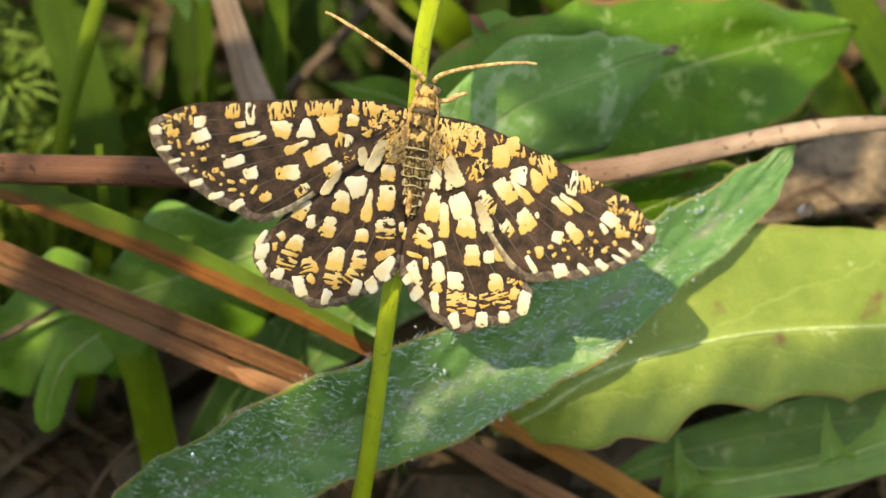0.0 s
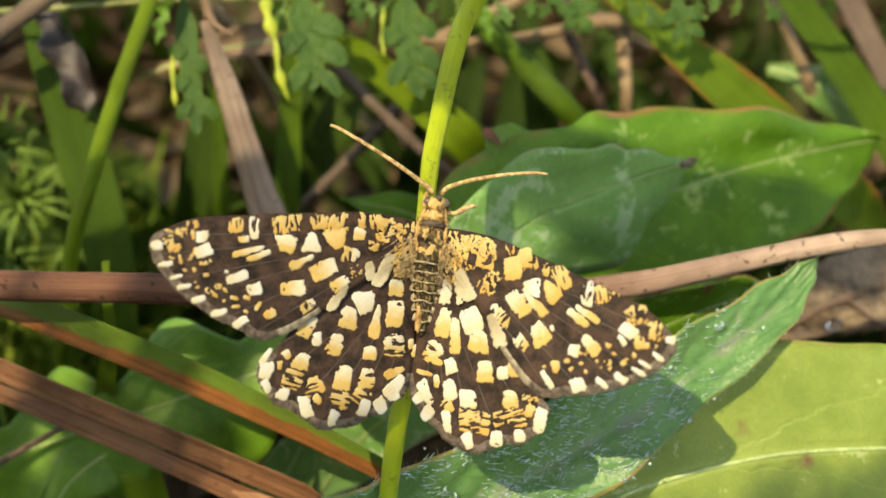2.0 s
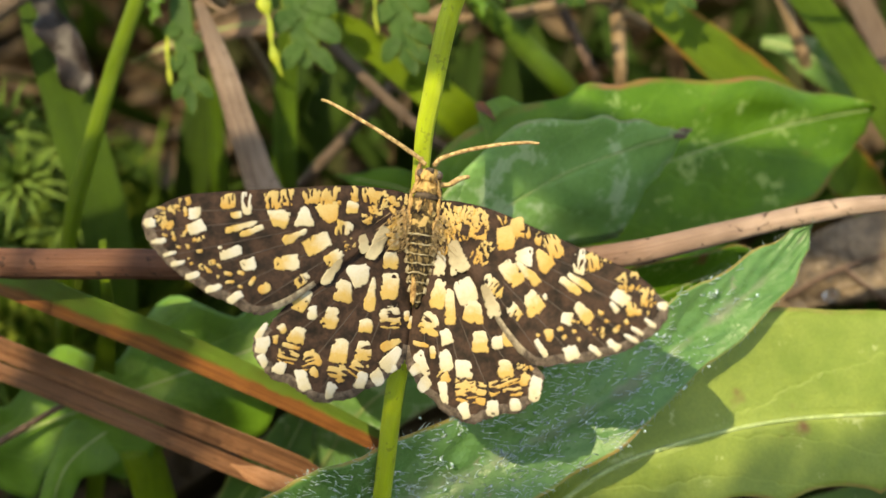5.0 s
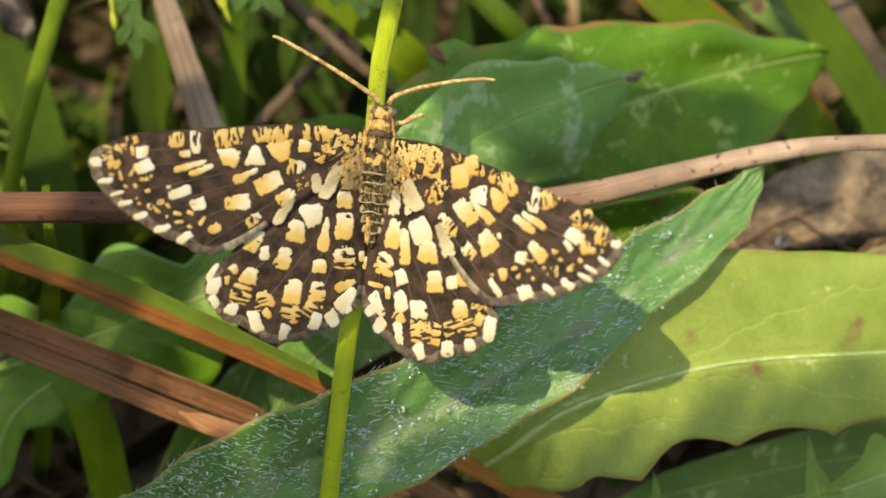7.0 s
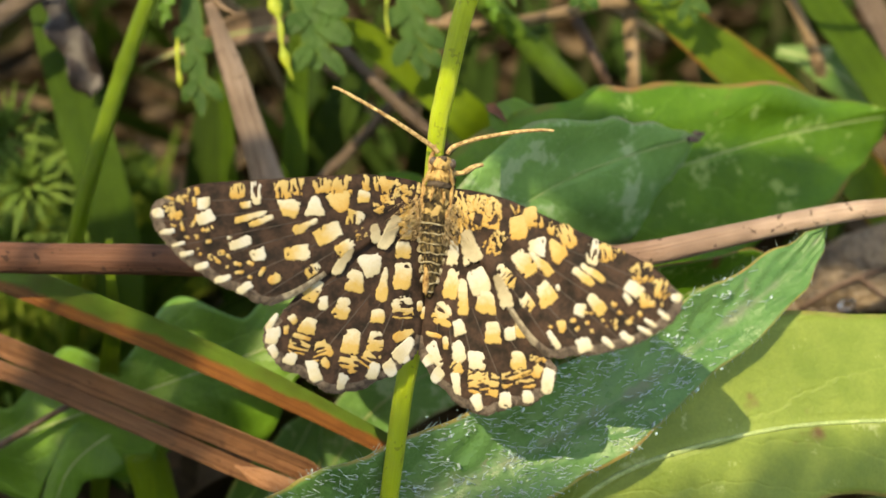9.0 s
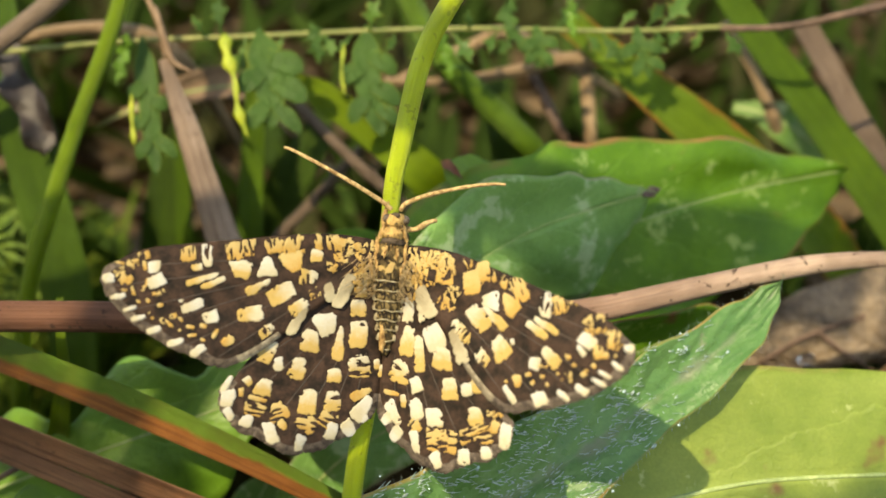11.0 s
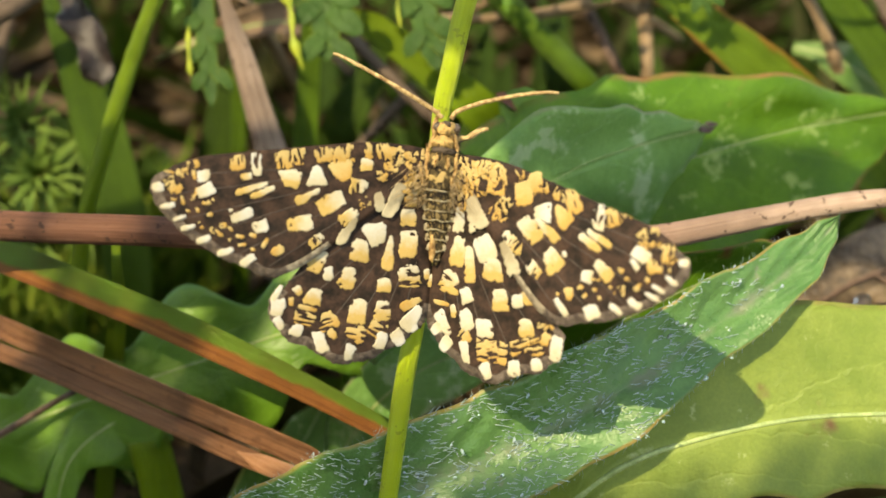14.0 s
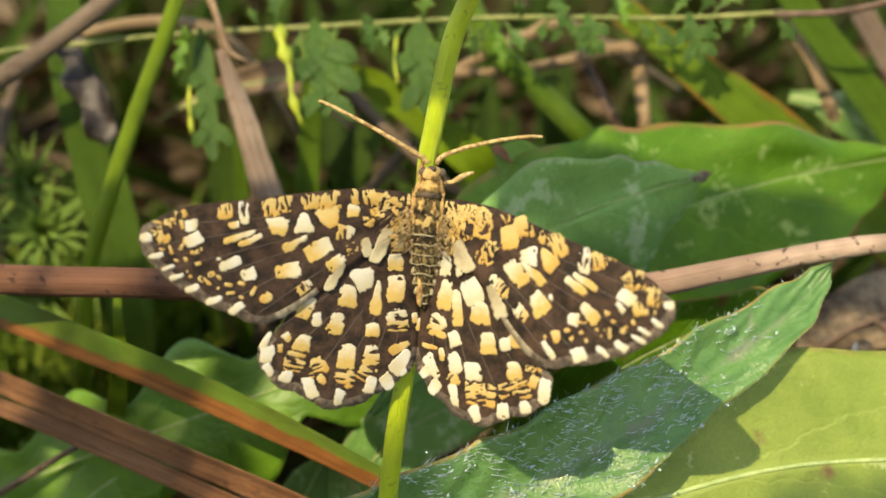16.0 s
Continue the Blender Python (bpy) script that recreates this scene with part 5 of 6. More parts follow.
LEFT_HIND_A = [
    (2.80, -2.44, 1.03, 1.20, 0.70, -105, 0), (3.46, -3.25, 0.97, 0.68, 0.96, -91, 4), (2.11, -3.22, 1.58, 0.16, 0.62, -88, 4), (1.26, -2.77, 1.24, 0.74, 0.86, -92, 4),
    (1.37, -1.58, 0.75, 0.66, 0.75, -93, 4), (1.32, -0.87, 0.49, 0.48, 0.50, -90, 4), (1.30, -0.33, 0.38, 0.43, 0.42, -80, 0), (5.32, -3.85, 1.06, 0.50, 0.71, -65, 4),
    (4.78, -4.35, 0.56, 0.33, 0.47, -90, 0), (3.87, -4.52, 0.97, 0.53, 0.89, -76, 4), (2.20, -4.72, 0.61, 0.52, 0.73, -95, 4), (1.06, -4.25, 0.98, 0.93, 1.10, -99, 2),
    (0.25, -4.07, 0.45, 0.22, 0.27, -105, 4),
]
LEFT_HIND_B = [
    (-0.04, -4.34, 0.57, 0.37, 0.32, -89, 4), (6.06, -5.24, 0.40, 0.35, 0.20, -132, 4), (6.30, -5.73, 0.50, 0.20, 0.15, -95, 1), (5.32, -5.49, 0.78, 0.52, 0.88, -75, 4),
    (5.53, -5.99, 0.86, 0.22, 0.15, -171, 3), (5.65, -6.47, 0.57, 0.98, 0.93, -81, 1), (4.55, -6.48, 0.79, 0.46, 1.11, -113, 1), (4.31, -7.09, 0.47, 0.40, 0.22, -138, 3),
    (3.29, -5.99, 1.14, 0.67, 0.88, -86, 4), (3.31, -7.00, 0.75, 0.83, 1.14, -84, 1), (2.15, -5.88, 0.90, 0.58, 0.86, -90, 2), (2.32, -6.74, 0.79, 0.92, 0.75, -63, 1),
    (0.86, -5.46, 0.99, 0.26, 0.53, -29, 3),
]
RIGHT_FORE_A = [
    (2.19, 0.72, 1.56, 1.18, 1.37, -73, 6), (3.12, 0.87, 1.36, 0.76, 0.74, -76, 6), (1.38, 0.68, 0.95, 0.54, 0.61, -68, 6), (4.54, 0.46, 1.04, 0.92, 0.78, -74, 3),
    (4.15, 1.34, 0.56, 0.37, 0.33, -49, 1), (5.03, 1.04, 0.84, 0.66, 0.55, -68, 3), (5.53, 0.98, 0.53, 0.17, 0.22, -69, 1), (6.20, 0.79, 0.55, 0.39, 0.44, -86, 1),
    (6.90, 0.59, 1.07, 0.70, 0.82, -56, 1), (3.61, -0.43, 1.23, 0.84, 0.85, -131, 6), (5.63, -0.14, 0.79, 0.96, 0.45, -169, 0), (6.62, -0.09, 1.02, 0.25, 0.86, -40, 3),
    (5.22, -0.98, 1.19, 0.76, 0.84, -38, 4),
]
RIGHT_FORE_B = [
    (6.01, -0.83, 1.41, 0.18, 0.52, -29, 4), (4.52, -1.72, 1.22, 0.41, 0.57, -31, 2), (6.58, -2.05, 1.01, 0.58, 0.97, -46, 4), (5.86, -2.68, 0.83, 0.57, 0.36, -29, 2),
    (7.07, -1.68, 0.23, 0.16, 0.16, -48, 0), (8.32, 0.21, 1.05, 0.42, 0.52, -83, 5), (8.94, 0.31, 0.78, 0.57, 0.71, -63, 1), (9.55, 0.45, 0.38, 0.17, 0.14, -7, 3),
    (8.14, -0.94, 1.14, 0.30, 0.34, -22, 4), (8.53, -0.68, 1.29, 0.24, 0.29, -20, 4), (10.74, -0.22, 0.78, 1.05, 0.89, -67, 6), (11.72, -0.68, 0.81, 0.68, 0.58, -63, 6),
    (10.53, -0.94, 0.78, 0.50, 0.59, -19, 0),
]
RIGHT_FORE_C = [
    (10.37, -1.40, 0.48, 0.17, 0.25, -41, 0), (11.13, -1.31, 0.57, 0.42, 0.37, -71, 1), (11.48, -1.37, 0.26, 0.25, 0.20, -76, 3), (11.80, -1.31, 0.19, 0.20, 0.20, -91, 3),
    (9.01, -1.96, 0.97, 0.41, 0.58, -36, 4), (8.33, -2.36, 0.53, 0.49, 0.43, 7, 0), (8.71, -2.50, 0.59, 0.24, 0.29, 3, 6), (7.68, -3.27, 0.49, 0.39, 0.26, -57, 3),
    (8.12, -2.89, 0.21, 0.15, 0.15, 20, 3), (8.41, -3.19, 0.21, 0.20, 0.10, 57, 3), (9.14, -3.10, 0.28, 0.15, 0.14, 18, 3), (9.94, -2.60, 0.54, 0.31, 0.41, -100, 3),
    (10.12, -1.96, 0.28, 0.31, 0.26, -56, 3),
]
RIGHT_FORE_D = [
    (9.81, -1.76, 0.24, 0.20, 0.20, -18, 3), (10.71, -2.28, 0.36, 0.19, 0.17, 44, 3), (10.16, -2.71, 0.20, 0.15, 0.14, 40, 3), (11.05, -1.91, 0.17, 0.15, 0.12, -42, 3),
    (9.48, -2.57, 0.11, 0.12, 0.12, 37, 3), (7.16, -3.40, 0.12, 0.12, 0.12, -11, 3), (8.77, -2.84, 0.16, 0.12, 0.12, 22, 3), (2.27, -0.85, 1.51, 0.49, 1.15, -58, 7),
    (4.46, -2.45, 1.56, 0.40, 0.73, -53, 7),
]
RIGHT_HIND_A = [
    (2.85, -2.51, 1.10, 1.09, 0.99, -61, 0), (3.36, -3.40, 0.93, 0.71, 1.13, -86, 4), (2.10, -3.33, 1.61, 0.33, 0.59, -79, 4), (1.42, -2.83, 1.28, 0.53, 0.82, -91, 4),
    (1.26, -1.44, 1.06, 0.49, 0.65, -90, 0), (1.16, -4.27, 0.98, 0.80, 1.13, -98, 2), (2.14, -4.72, 0.67, 0.45, 0.62, -63, 0), (3.89, -4.68, 0.95, 0.65, 0.87, -79, 4),
    (4.78, -4.54, 0.52, 0.43, 0.55, -82, 0), (5.33, -4.09, 1.05, 0.54, 0.77, -74, 4), (1.53, -5.53, 0.59, 0.31, 0.25, -75, 4), (2.28, -5.82, 0.89, 0.53, 0.70, -66, 0),
    (2.35, -6.61, 0.73, 0.58, 0.46, -44, 1),
]
RIGHT_HIND_B = [
    (3.25, -6.01, 0.83, 0.67, 0.79, -75, 0), (3.51, -6.98, 1.19, 0.96, 1.07, -73, 1), (4.30, -6.94, 0.95, 0.48, 0.47, -86, 1), (4.91, -6.61, 0.75, 0.46, 0.50, -75, 1),
    (5.35, -5.65, 0.77, 0.51, 0.85, -76, 4), (5.61, -6.21, 0.34, 0.96, 1.07, -63, 1), (5.86, -6.62, 0.32, 0.84, 1.01, -83, 1), (6.31, -5.45, 0.74, 0.30, 0.20, -1, 6),
    (6.38, -5.99, 0.55, 0.40, 0.38, -103, 3), (0.82, -5.26, 0.83, 0.21, 0.15, -3, 3),
]
LEFT_FORE_CHECK_A = [
    (12.45, -1.24, 0.49, 0.36, 0.36, -8, 0), (11.99, -1.98, 0.62, 0.22, 0.17, -19, 0), (11.45, -2.47, 0.59, 0.12, 0.15, -24, 0), (11.05, -2.83, 0.62, 0.15, 0.22, -23, 0),
    (10.36, -3.31, 0.67, 0.20, 0.24, -22, 0), (9.42, -3.75, 0.70, 0.22, 0.27, -23, 0), (8.43, -4.05, 0.70, 0.32, 0.35, -41, 0),
]
LEFT_HIND_CHECK_A = [
    (6.96, -5.42, 0.91, 0.17, 0.30, -65, 0), (6.86, -6.05, 0.81, 0.65, 0.50, -86, 0), (6.75, -6.75, 0.63, 0.39, 0.22, -119, 0), (5.93, -7.02, 0.57, 0.46, 0.57, -75, 0),
    (4.81, -7.48, 1.03, 0.45, 0.55, -117, 0), (3.48, -7.84, 0.73, 0.49, 0.29, -75, 0), (2.08, -7.24, 0.79, 0.46, 0.49, -77, 0), (0.73, -6.11, 1.32, 0.38, 0.76, -57, 0),
]
RIGHT_FORE_CHECK_A = [
    (12.44, -0.88, 0.43, 0.24, 0.38, 12, 0), (12.09, -1.71, 0.61, 0.17, 0.17, -23, 0), (11.61, -2.17, 0.64, 0.17, 0.14, -18, 0), (11.41, -2.53, 0.73, 0.17, 0.14, -14, 0),
    (10.71, -3.01, 0.66, 0.27, 0.32, -20, 0), (9.93, -3.43, 0.69, 0.24, 0.19, -25, 0), (8.89, -3.79, 0.68, 0.61, 0.69, -54, 0), (7.43, -3.91, 1.00, 0.21, 0.32, -43, 0),
]
RIGHT_HIND_CHECK_A = [
    (1.05, -6.17, 1.22, 0.65, 0.36, -51, 0), (2.39, -7.26, 1.03, 0.45, 0.36, -70, 0), (3.61, -7.93, 0.76, 0.57, 0.31, -62, 0), (4.95, -7.52, 0.67, 0.50, 0.61, -84, 0),
    (6.06, -7.18, 0.57, 0.48, 0.59, -74, 0), (6.95, -6.30, 1.14, 0.53, 0.54, -92, 0),
]
FORE_PATCHES = {-1: LEFT_FORE_A + LEFT_FORE_B + LEFT_FORE_C + LEFT_FORE_D + LEFT_FORE_E, 1: RIGHT_FORE_A + RIGHT_FORE_B + RIGHT_FORE_C + RIGHT_FORE_D}
HIND_PATCHES = {-1: LEFT_HIND_A + LEFT_HIND_B, 1: RIGHT_HIND_A + RIGHT_HIND_B}
FORE_CHECKS = {-1: LEFT_FORE_CHECK_A, 1: RIGHT_FORE_CHECK_A}
HIND_INNER = [(1.30, -7.05, 0.75, 0.50, 0.60, 52, 0), (0.72, -6.45, 0.70, 0.42, 0.50, 44, 0)]
HIND_CHECKS = {-1: LEFT_HIND_CHECK_A + HIND_INNER, 1: RIGHT_HIND_CHECK_A + HIND_INNER}

FOREWING = [(0.5, 1.45), (3.0, 1.66), (5.8, 1.24), (8.6, 0.70), (10.8, 0.25), (12.1, -0.41), (12.58, -1.2), (12.06, -2.12), (11.1, -2.95), (9.9, -3.65), (8.5, -4.18), (7.3, -4.5), (6.3, -4.2), (4.7, -3.0), (2.6, -1.1), (0.5, 0.3)]
HINDWING = [(0.3, 0.2), (2.6, -0.9), (4.8, -2.6), (5.9, -4.0), (6.7, -5.2), (7.1, -5.9), (6.7, -6.8), (6.0, -7.35), (4.9, -7.7), (4.3, -8.1), (3.3, -8.15), (2.2, -7.7), (1.1, -7.0), (0.4, -6.3), (0.0, -5.3), (0.1, -3.0)]
FORE_ROOT = [(1.35, 0.75, 1.3, 1.3, 1.5, -20, 6), (1.5, -0.35, 0.9, 0.6, 0.9, -35, 6), (2.3, 1.15, 0.9, 0.7, 0.8, -10, 6)]
FORE_VEINS = [(12.1, -0.7), (12.4, -1.6), (11.6, -2.6), (10.5, -3.2), (9.0, -3.9), (7.6, -4.35)]
HIND_VEINS = [(6.6, -4.9), (6.1, -6.1), (5.0, -7.3), (3.9, -7.8), (2.5, -7.6), (1.3, -6.9)]
LEAN = Matrix.Rotation(radians(-7), 4, "Z")
moth = new("moth")
moth.empty_display_size = 0.004
FRAMES[moth.name] = Matrix.Diagonal((0.001, 0.001, 0.001, 1)) @ LEAN
tagged(moth, "dark brown moth latticed in cream and orange, resting on a stem", "moth")


def closed_line(points, count):
    p = [Vector((*q, 0)) for q in points]
    out = []
    for k in range(count):
        s = len(p) * k / count
        i, f = int(s), s - int(s)
        a, b, c, d = (p[(i + j - 1) % len(p)] for j in range(4))
        out.append(0.5 * (2 * b + (c - a) * f + (2 * a - 5 * b + 4 * c - d) * f * f + (3 * b - a - 3 * c + d) * f ** 3))
    return out


def wing_margin(points, count, fore):
    """The wing's outline; the outer edge of the hindwing is gently scalloped between the veins."""
    line = closed_line(points, count)
    out = []
    for k, p in enumerate(line):
        s = 16 * k / count
        along = (line[(k + 1) % count] - line[k - 1]).normalized()
        side = Vector((-along.y, along.x, 0))
        if side.dot(p - Vector((4, -2, 0))) < 0:
            side = -side
        deep = 0.0 if s < 5 or s > (11 if fore else 13) else 0.05 if fore else 0.14
        out.append(p + side * deep * (abs(math.sin(math.pi * (s - 5) * 0.8)) - 0.6))
    return out


def wing_height(a, b, fore):
    """The wing's gentle camber and the pleats between its veins."""
    angle = math.atan2(b - 1.0, a + 0.8)
    reach = math.hypot(a, b - 1.0)
    pleat = 0.035 * math.sin(angle * (22 if fore else 15)) * min(1.0, reach / 3)
    return (0.20 if fore else 0.0) + pleat - 0.006 * reach * reach * (0.6 if fore else 0.8) + 0.012 * reach


def membrane(outline, fore, place, middle, fringe=0.0, count=112, rings=12):
    """A thin wing with thickness; a fringe lies just outside its outline."""
    bm = bmesh.new()
    line = wing_margin(outline, count, fore)
    centre = Vector((*middle, 0))
    layers = []
    for z in (0.0, -0.05):
        rows = []
        shares = [k / rings for k in range(1, rings + 1)]
        for f in shares:
            row = []
            for k, q in enumerate(line):
                at = centre.lerp(q, f)
                row.append(bm.verts.new(place @ Vector((at.x, at.y, wing_height(at.x, at.y, fore) + z))))
            rows.append(row)
        hub = bm.verts.new(place @ Vector((centre.x, centre.y, wing_height(centre.x, centre.y, fore) + z)))
        layers.append((hub, rows))
    for hub, rows in layers:
        for k in range(count):
            j = (k + 1) % count
            bm.faces.new((hub, rows[0][k], rows[0][j]))
            for a, b in zip(rows, rows[1:]):
                bm.faces.new((a[k], b[k], b[j], a[j]))
    top, under = layers[0][1][-1], layers[1][1][-1]
    for k in range(count):
        j = (k + 1) % count
        bm.faces.new((top[k], under[k], under[j], top[j]))
    bmesh.ops.recalc_face_normals(bm, faces=bm.faces)
    return bm


def patch(a, b, long, head, tail, angle, fore, place, seed, tone=0, lift=0.025, step=0.045):
    """A patch of pale scales lying on the wing: a tapering field with worn edges, cut down to the membrane.
    Tones: 0 cream, 1 orange strips, 2 cream with a striped tail, 3 orange, 4 cream to orange, 5 cream strips, 6 orange scribble."""
    bm = bmesh.new()
    layer = bm.loops.layers.uv.new("UVMap")
    c, s = math.cos(radians(angle)), math.sin(radians(angle))
    if tone in (1, 2, 5, 6):
        step = 0.036
    long, head, tail = long * 1.02 + 0.05, head * 1.02 + 0.04, tail * 1.02 + 0.04
    widest = max(head, tail)
    nx, ny = int((long / 2 + 0.14) / step) + 1, int((widest / 2 + 0.14) / step) + 1
    size = min(long, (head + tail) / 2) / 2
    rag = min(1.0, size / 0.22)
    square = 2.4 + 2.6 * min(1.0, size / 0.3)
    skew = 0.22 * noise.noise((seed * 1.9, 0.4, 2.0))

    def field(x, y):
        p, q = a + x * c - y * s, b + x * s + y * c
        share = max(0.0, min(1.0, x / long + 0.5))
        half = (head + (tail - head) * share) / 2
        end = x + skew * y + rag * (0.07 * noise.noise((p * 3, q * 3, seed * 7.3)) + 0.07 * noise.noise((p * 10, q * 10, seed * 3.1)))
        edge = y + rag * (0.06 * noise.noise((p * 3, q * 3, seed * 4.7)) + 0.065 * noise.noise((p * 11, q * 11, seed)))
        value = ((abs(end / (long / 2)) ** square + abs(edge / half) ** square) ** (1 / square) - 1) * size
        if tone in (1, 5) and fore:
            value = max(value, 0.16 * (noise.noise((x * 2.2, y * 9.0, seed)) - 0.02 - 0.30 * share))
        elif tone == 3 and fore and a > 9.0:
            value = max(value, 0.14 * (noise.noise((p * 6.0, q * 4.5, seed)) - 0.12))
        elif tone == 1:
            value = max(value, 0.16 * (noise.noise((x * 9.0, y * 2.2, seed)) - 0.06))
        elif tone == 6:
            value = max(value, 0.20 * (0.115 - abs(noise.noise((p * 7.0, q * 4.2, seed)))), 0.16 * (noise.noise((p * 5.0, q * 3.0, seed + 4)) - 0.20))
        elif tone == 2:
            value = max(value, 0.16 * (noise.noise((x * 9.0, y * 2.2, seed)) - 0.46 + 0.42 * share))
        elif size > 0.25:
            depth = max(abs(end) * 2 / long, abs(edge) / half)
            value = max(value, 0.2 * (noise.noise((x * 6, y * 4.0, seed)) - 0.75 + 0.40 * depth ** 2))
        return value, p, q, share

    grid = [[field(i * step, j * step) for j in range(-ny, ny + 1)] for i in range(-nx, nx + 1)]
    kept = set()
    for i in range(2 * nx):
        for j in range(2 * ny):
            if grid[i][j][0] + grid[i + 1][j][0] + grid[i][j + 1][0] + grid[i + 1][j + 1][0] < 0:
                kept.add((i, j))
    top, low, shares = {}, {}, {}

    def corner(i, j):
        if (i, j) not in top:
            value, p, q, share = grid[i][j]
            rim = sum((i - m, j - n) in kept for m in (0, 1) for n in (0, 1)) < 4
            if rim and 0 < i < 2 * nx and 0 < j < 2 * ny:
                gx, gy = grid[i + 1][j][0] - grid[i - 1][j][0], grid[i][j + 1][0] - grid[i][j - 1][0]
                norm = max(1e-6, math.hypot(gx, gy))
                pull = max(-0.7, min(0.7, -value * 2 / norm)) * step
                dx, dy = gx / norm * pull, gy / norm * pull
                p, q = p + dx * c - dy * s, q + dx * s + dy * c
            z = wing_height(p, q, fore)
            top[i, j] = bm.verts.new(place @ Vector((p, q, z + (lift * 0.7 if rim else lift))))
            shares[top[i, j]] = (j / (2 * ny), share)
            if rim:
                low[i, j] = bm.verts.new(place @ Vector((p, q, z - 0.01)))
                shares[low[i, j]] = shares[top[i, j]]
        return top[i, j]

    for i, j in sorted(kept):
        bm.faces.new([corner(*k) for k in ((i, j), (i + 1, j), (i + 1, j + 1), (i, j + 1))])
    for i, j in sorted(kept):
        for near, m, n in (((i, j - 1), (i, j), (i + 1, j)), ((i + 1, j), (i + 1, j), (i + 1, j + 1)), ((i, j + 1), (i + 1, j + 1), (i, j + 1)), ((i - 1, j), (i, j + 1), (i, j))):
            if near not in kept:
                bm.faces.new((top[n], top[m], low[m], low[n]))
    for f in bm.faces:
        for loop in f.loops:
            loop[layer].uv = shares[loop.vert]
    bmesh.ops.recalc_face_normals(bm, faces=bm.faces)
    return bm


def fringe_strip(outline, fore, place, first, last, length, seed):
    """A soft strip of scales outside the margin, split into fine ragged teeth."""
    bm = bmesh.new()
    rnd = random.Random(seed)
    line = wing_margin(outline, 16 * 14, fore)
    steps = range(first * 14, last * 14)
    inner, outer = [], []
    for n, k in enumerate(steps):
        p, q = line[k % len(line)], line[(k + 1) % len(line)]
        along = (q - p).normalized()
        out = Vector((-along.y, along.x, 0))
        if out.dot(p - Vector((4, -2, 0))) < 0:
            out = -out
        reach = length * min(1.0, n / 12, (len(steps) - n) / 12) * rnd.uniform(0.72, 1.05)
        z = wing_height(p.x, p.y, fore)
        back = p - out * 0.24
        inner.append([bm.verts.new(place @ (back + Vector((0, 0, z + h)))) for h in (0.018, -0.06)])
        outer.append([bm.verts.new(place @ (p + out * reach + Vector((0, 0, z + h)))) for h in (0.01, -0.055)])
    for k in range(len(inner) - 1):
        bm.faces.new((inner[k][0], outer[k][0], outer[k + 1][0], inner[k + 1][0]))
        bm.faces.new((inner[k][1], inner[k + 1][1], outer[k + 1][1], outer[k][1]))
        bm.faces.new((outer[k][0], outer[k][1], outer[k + 1][1], outer[k + 1][0]))
    bmesh.ops.recalc_face_normals(bm, faces=bm.faces)
    return bm


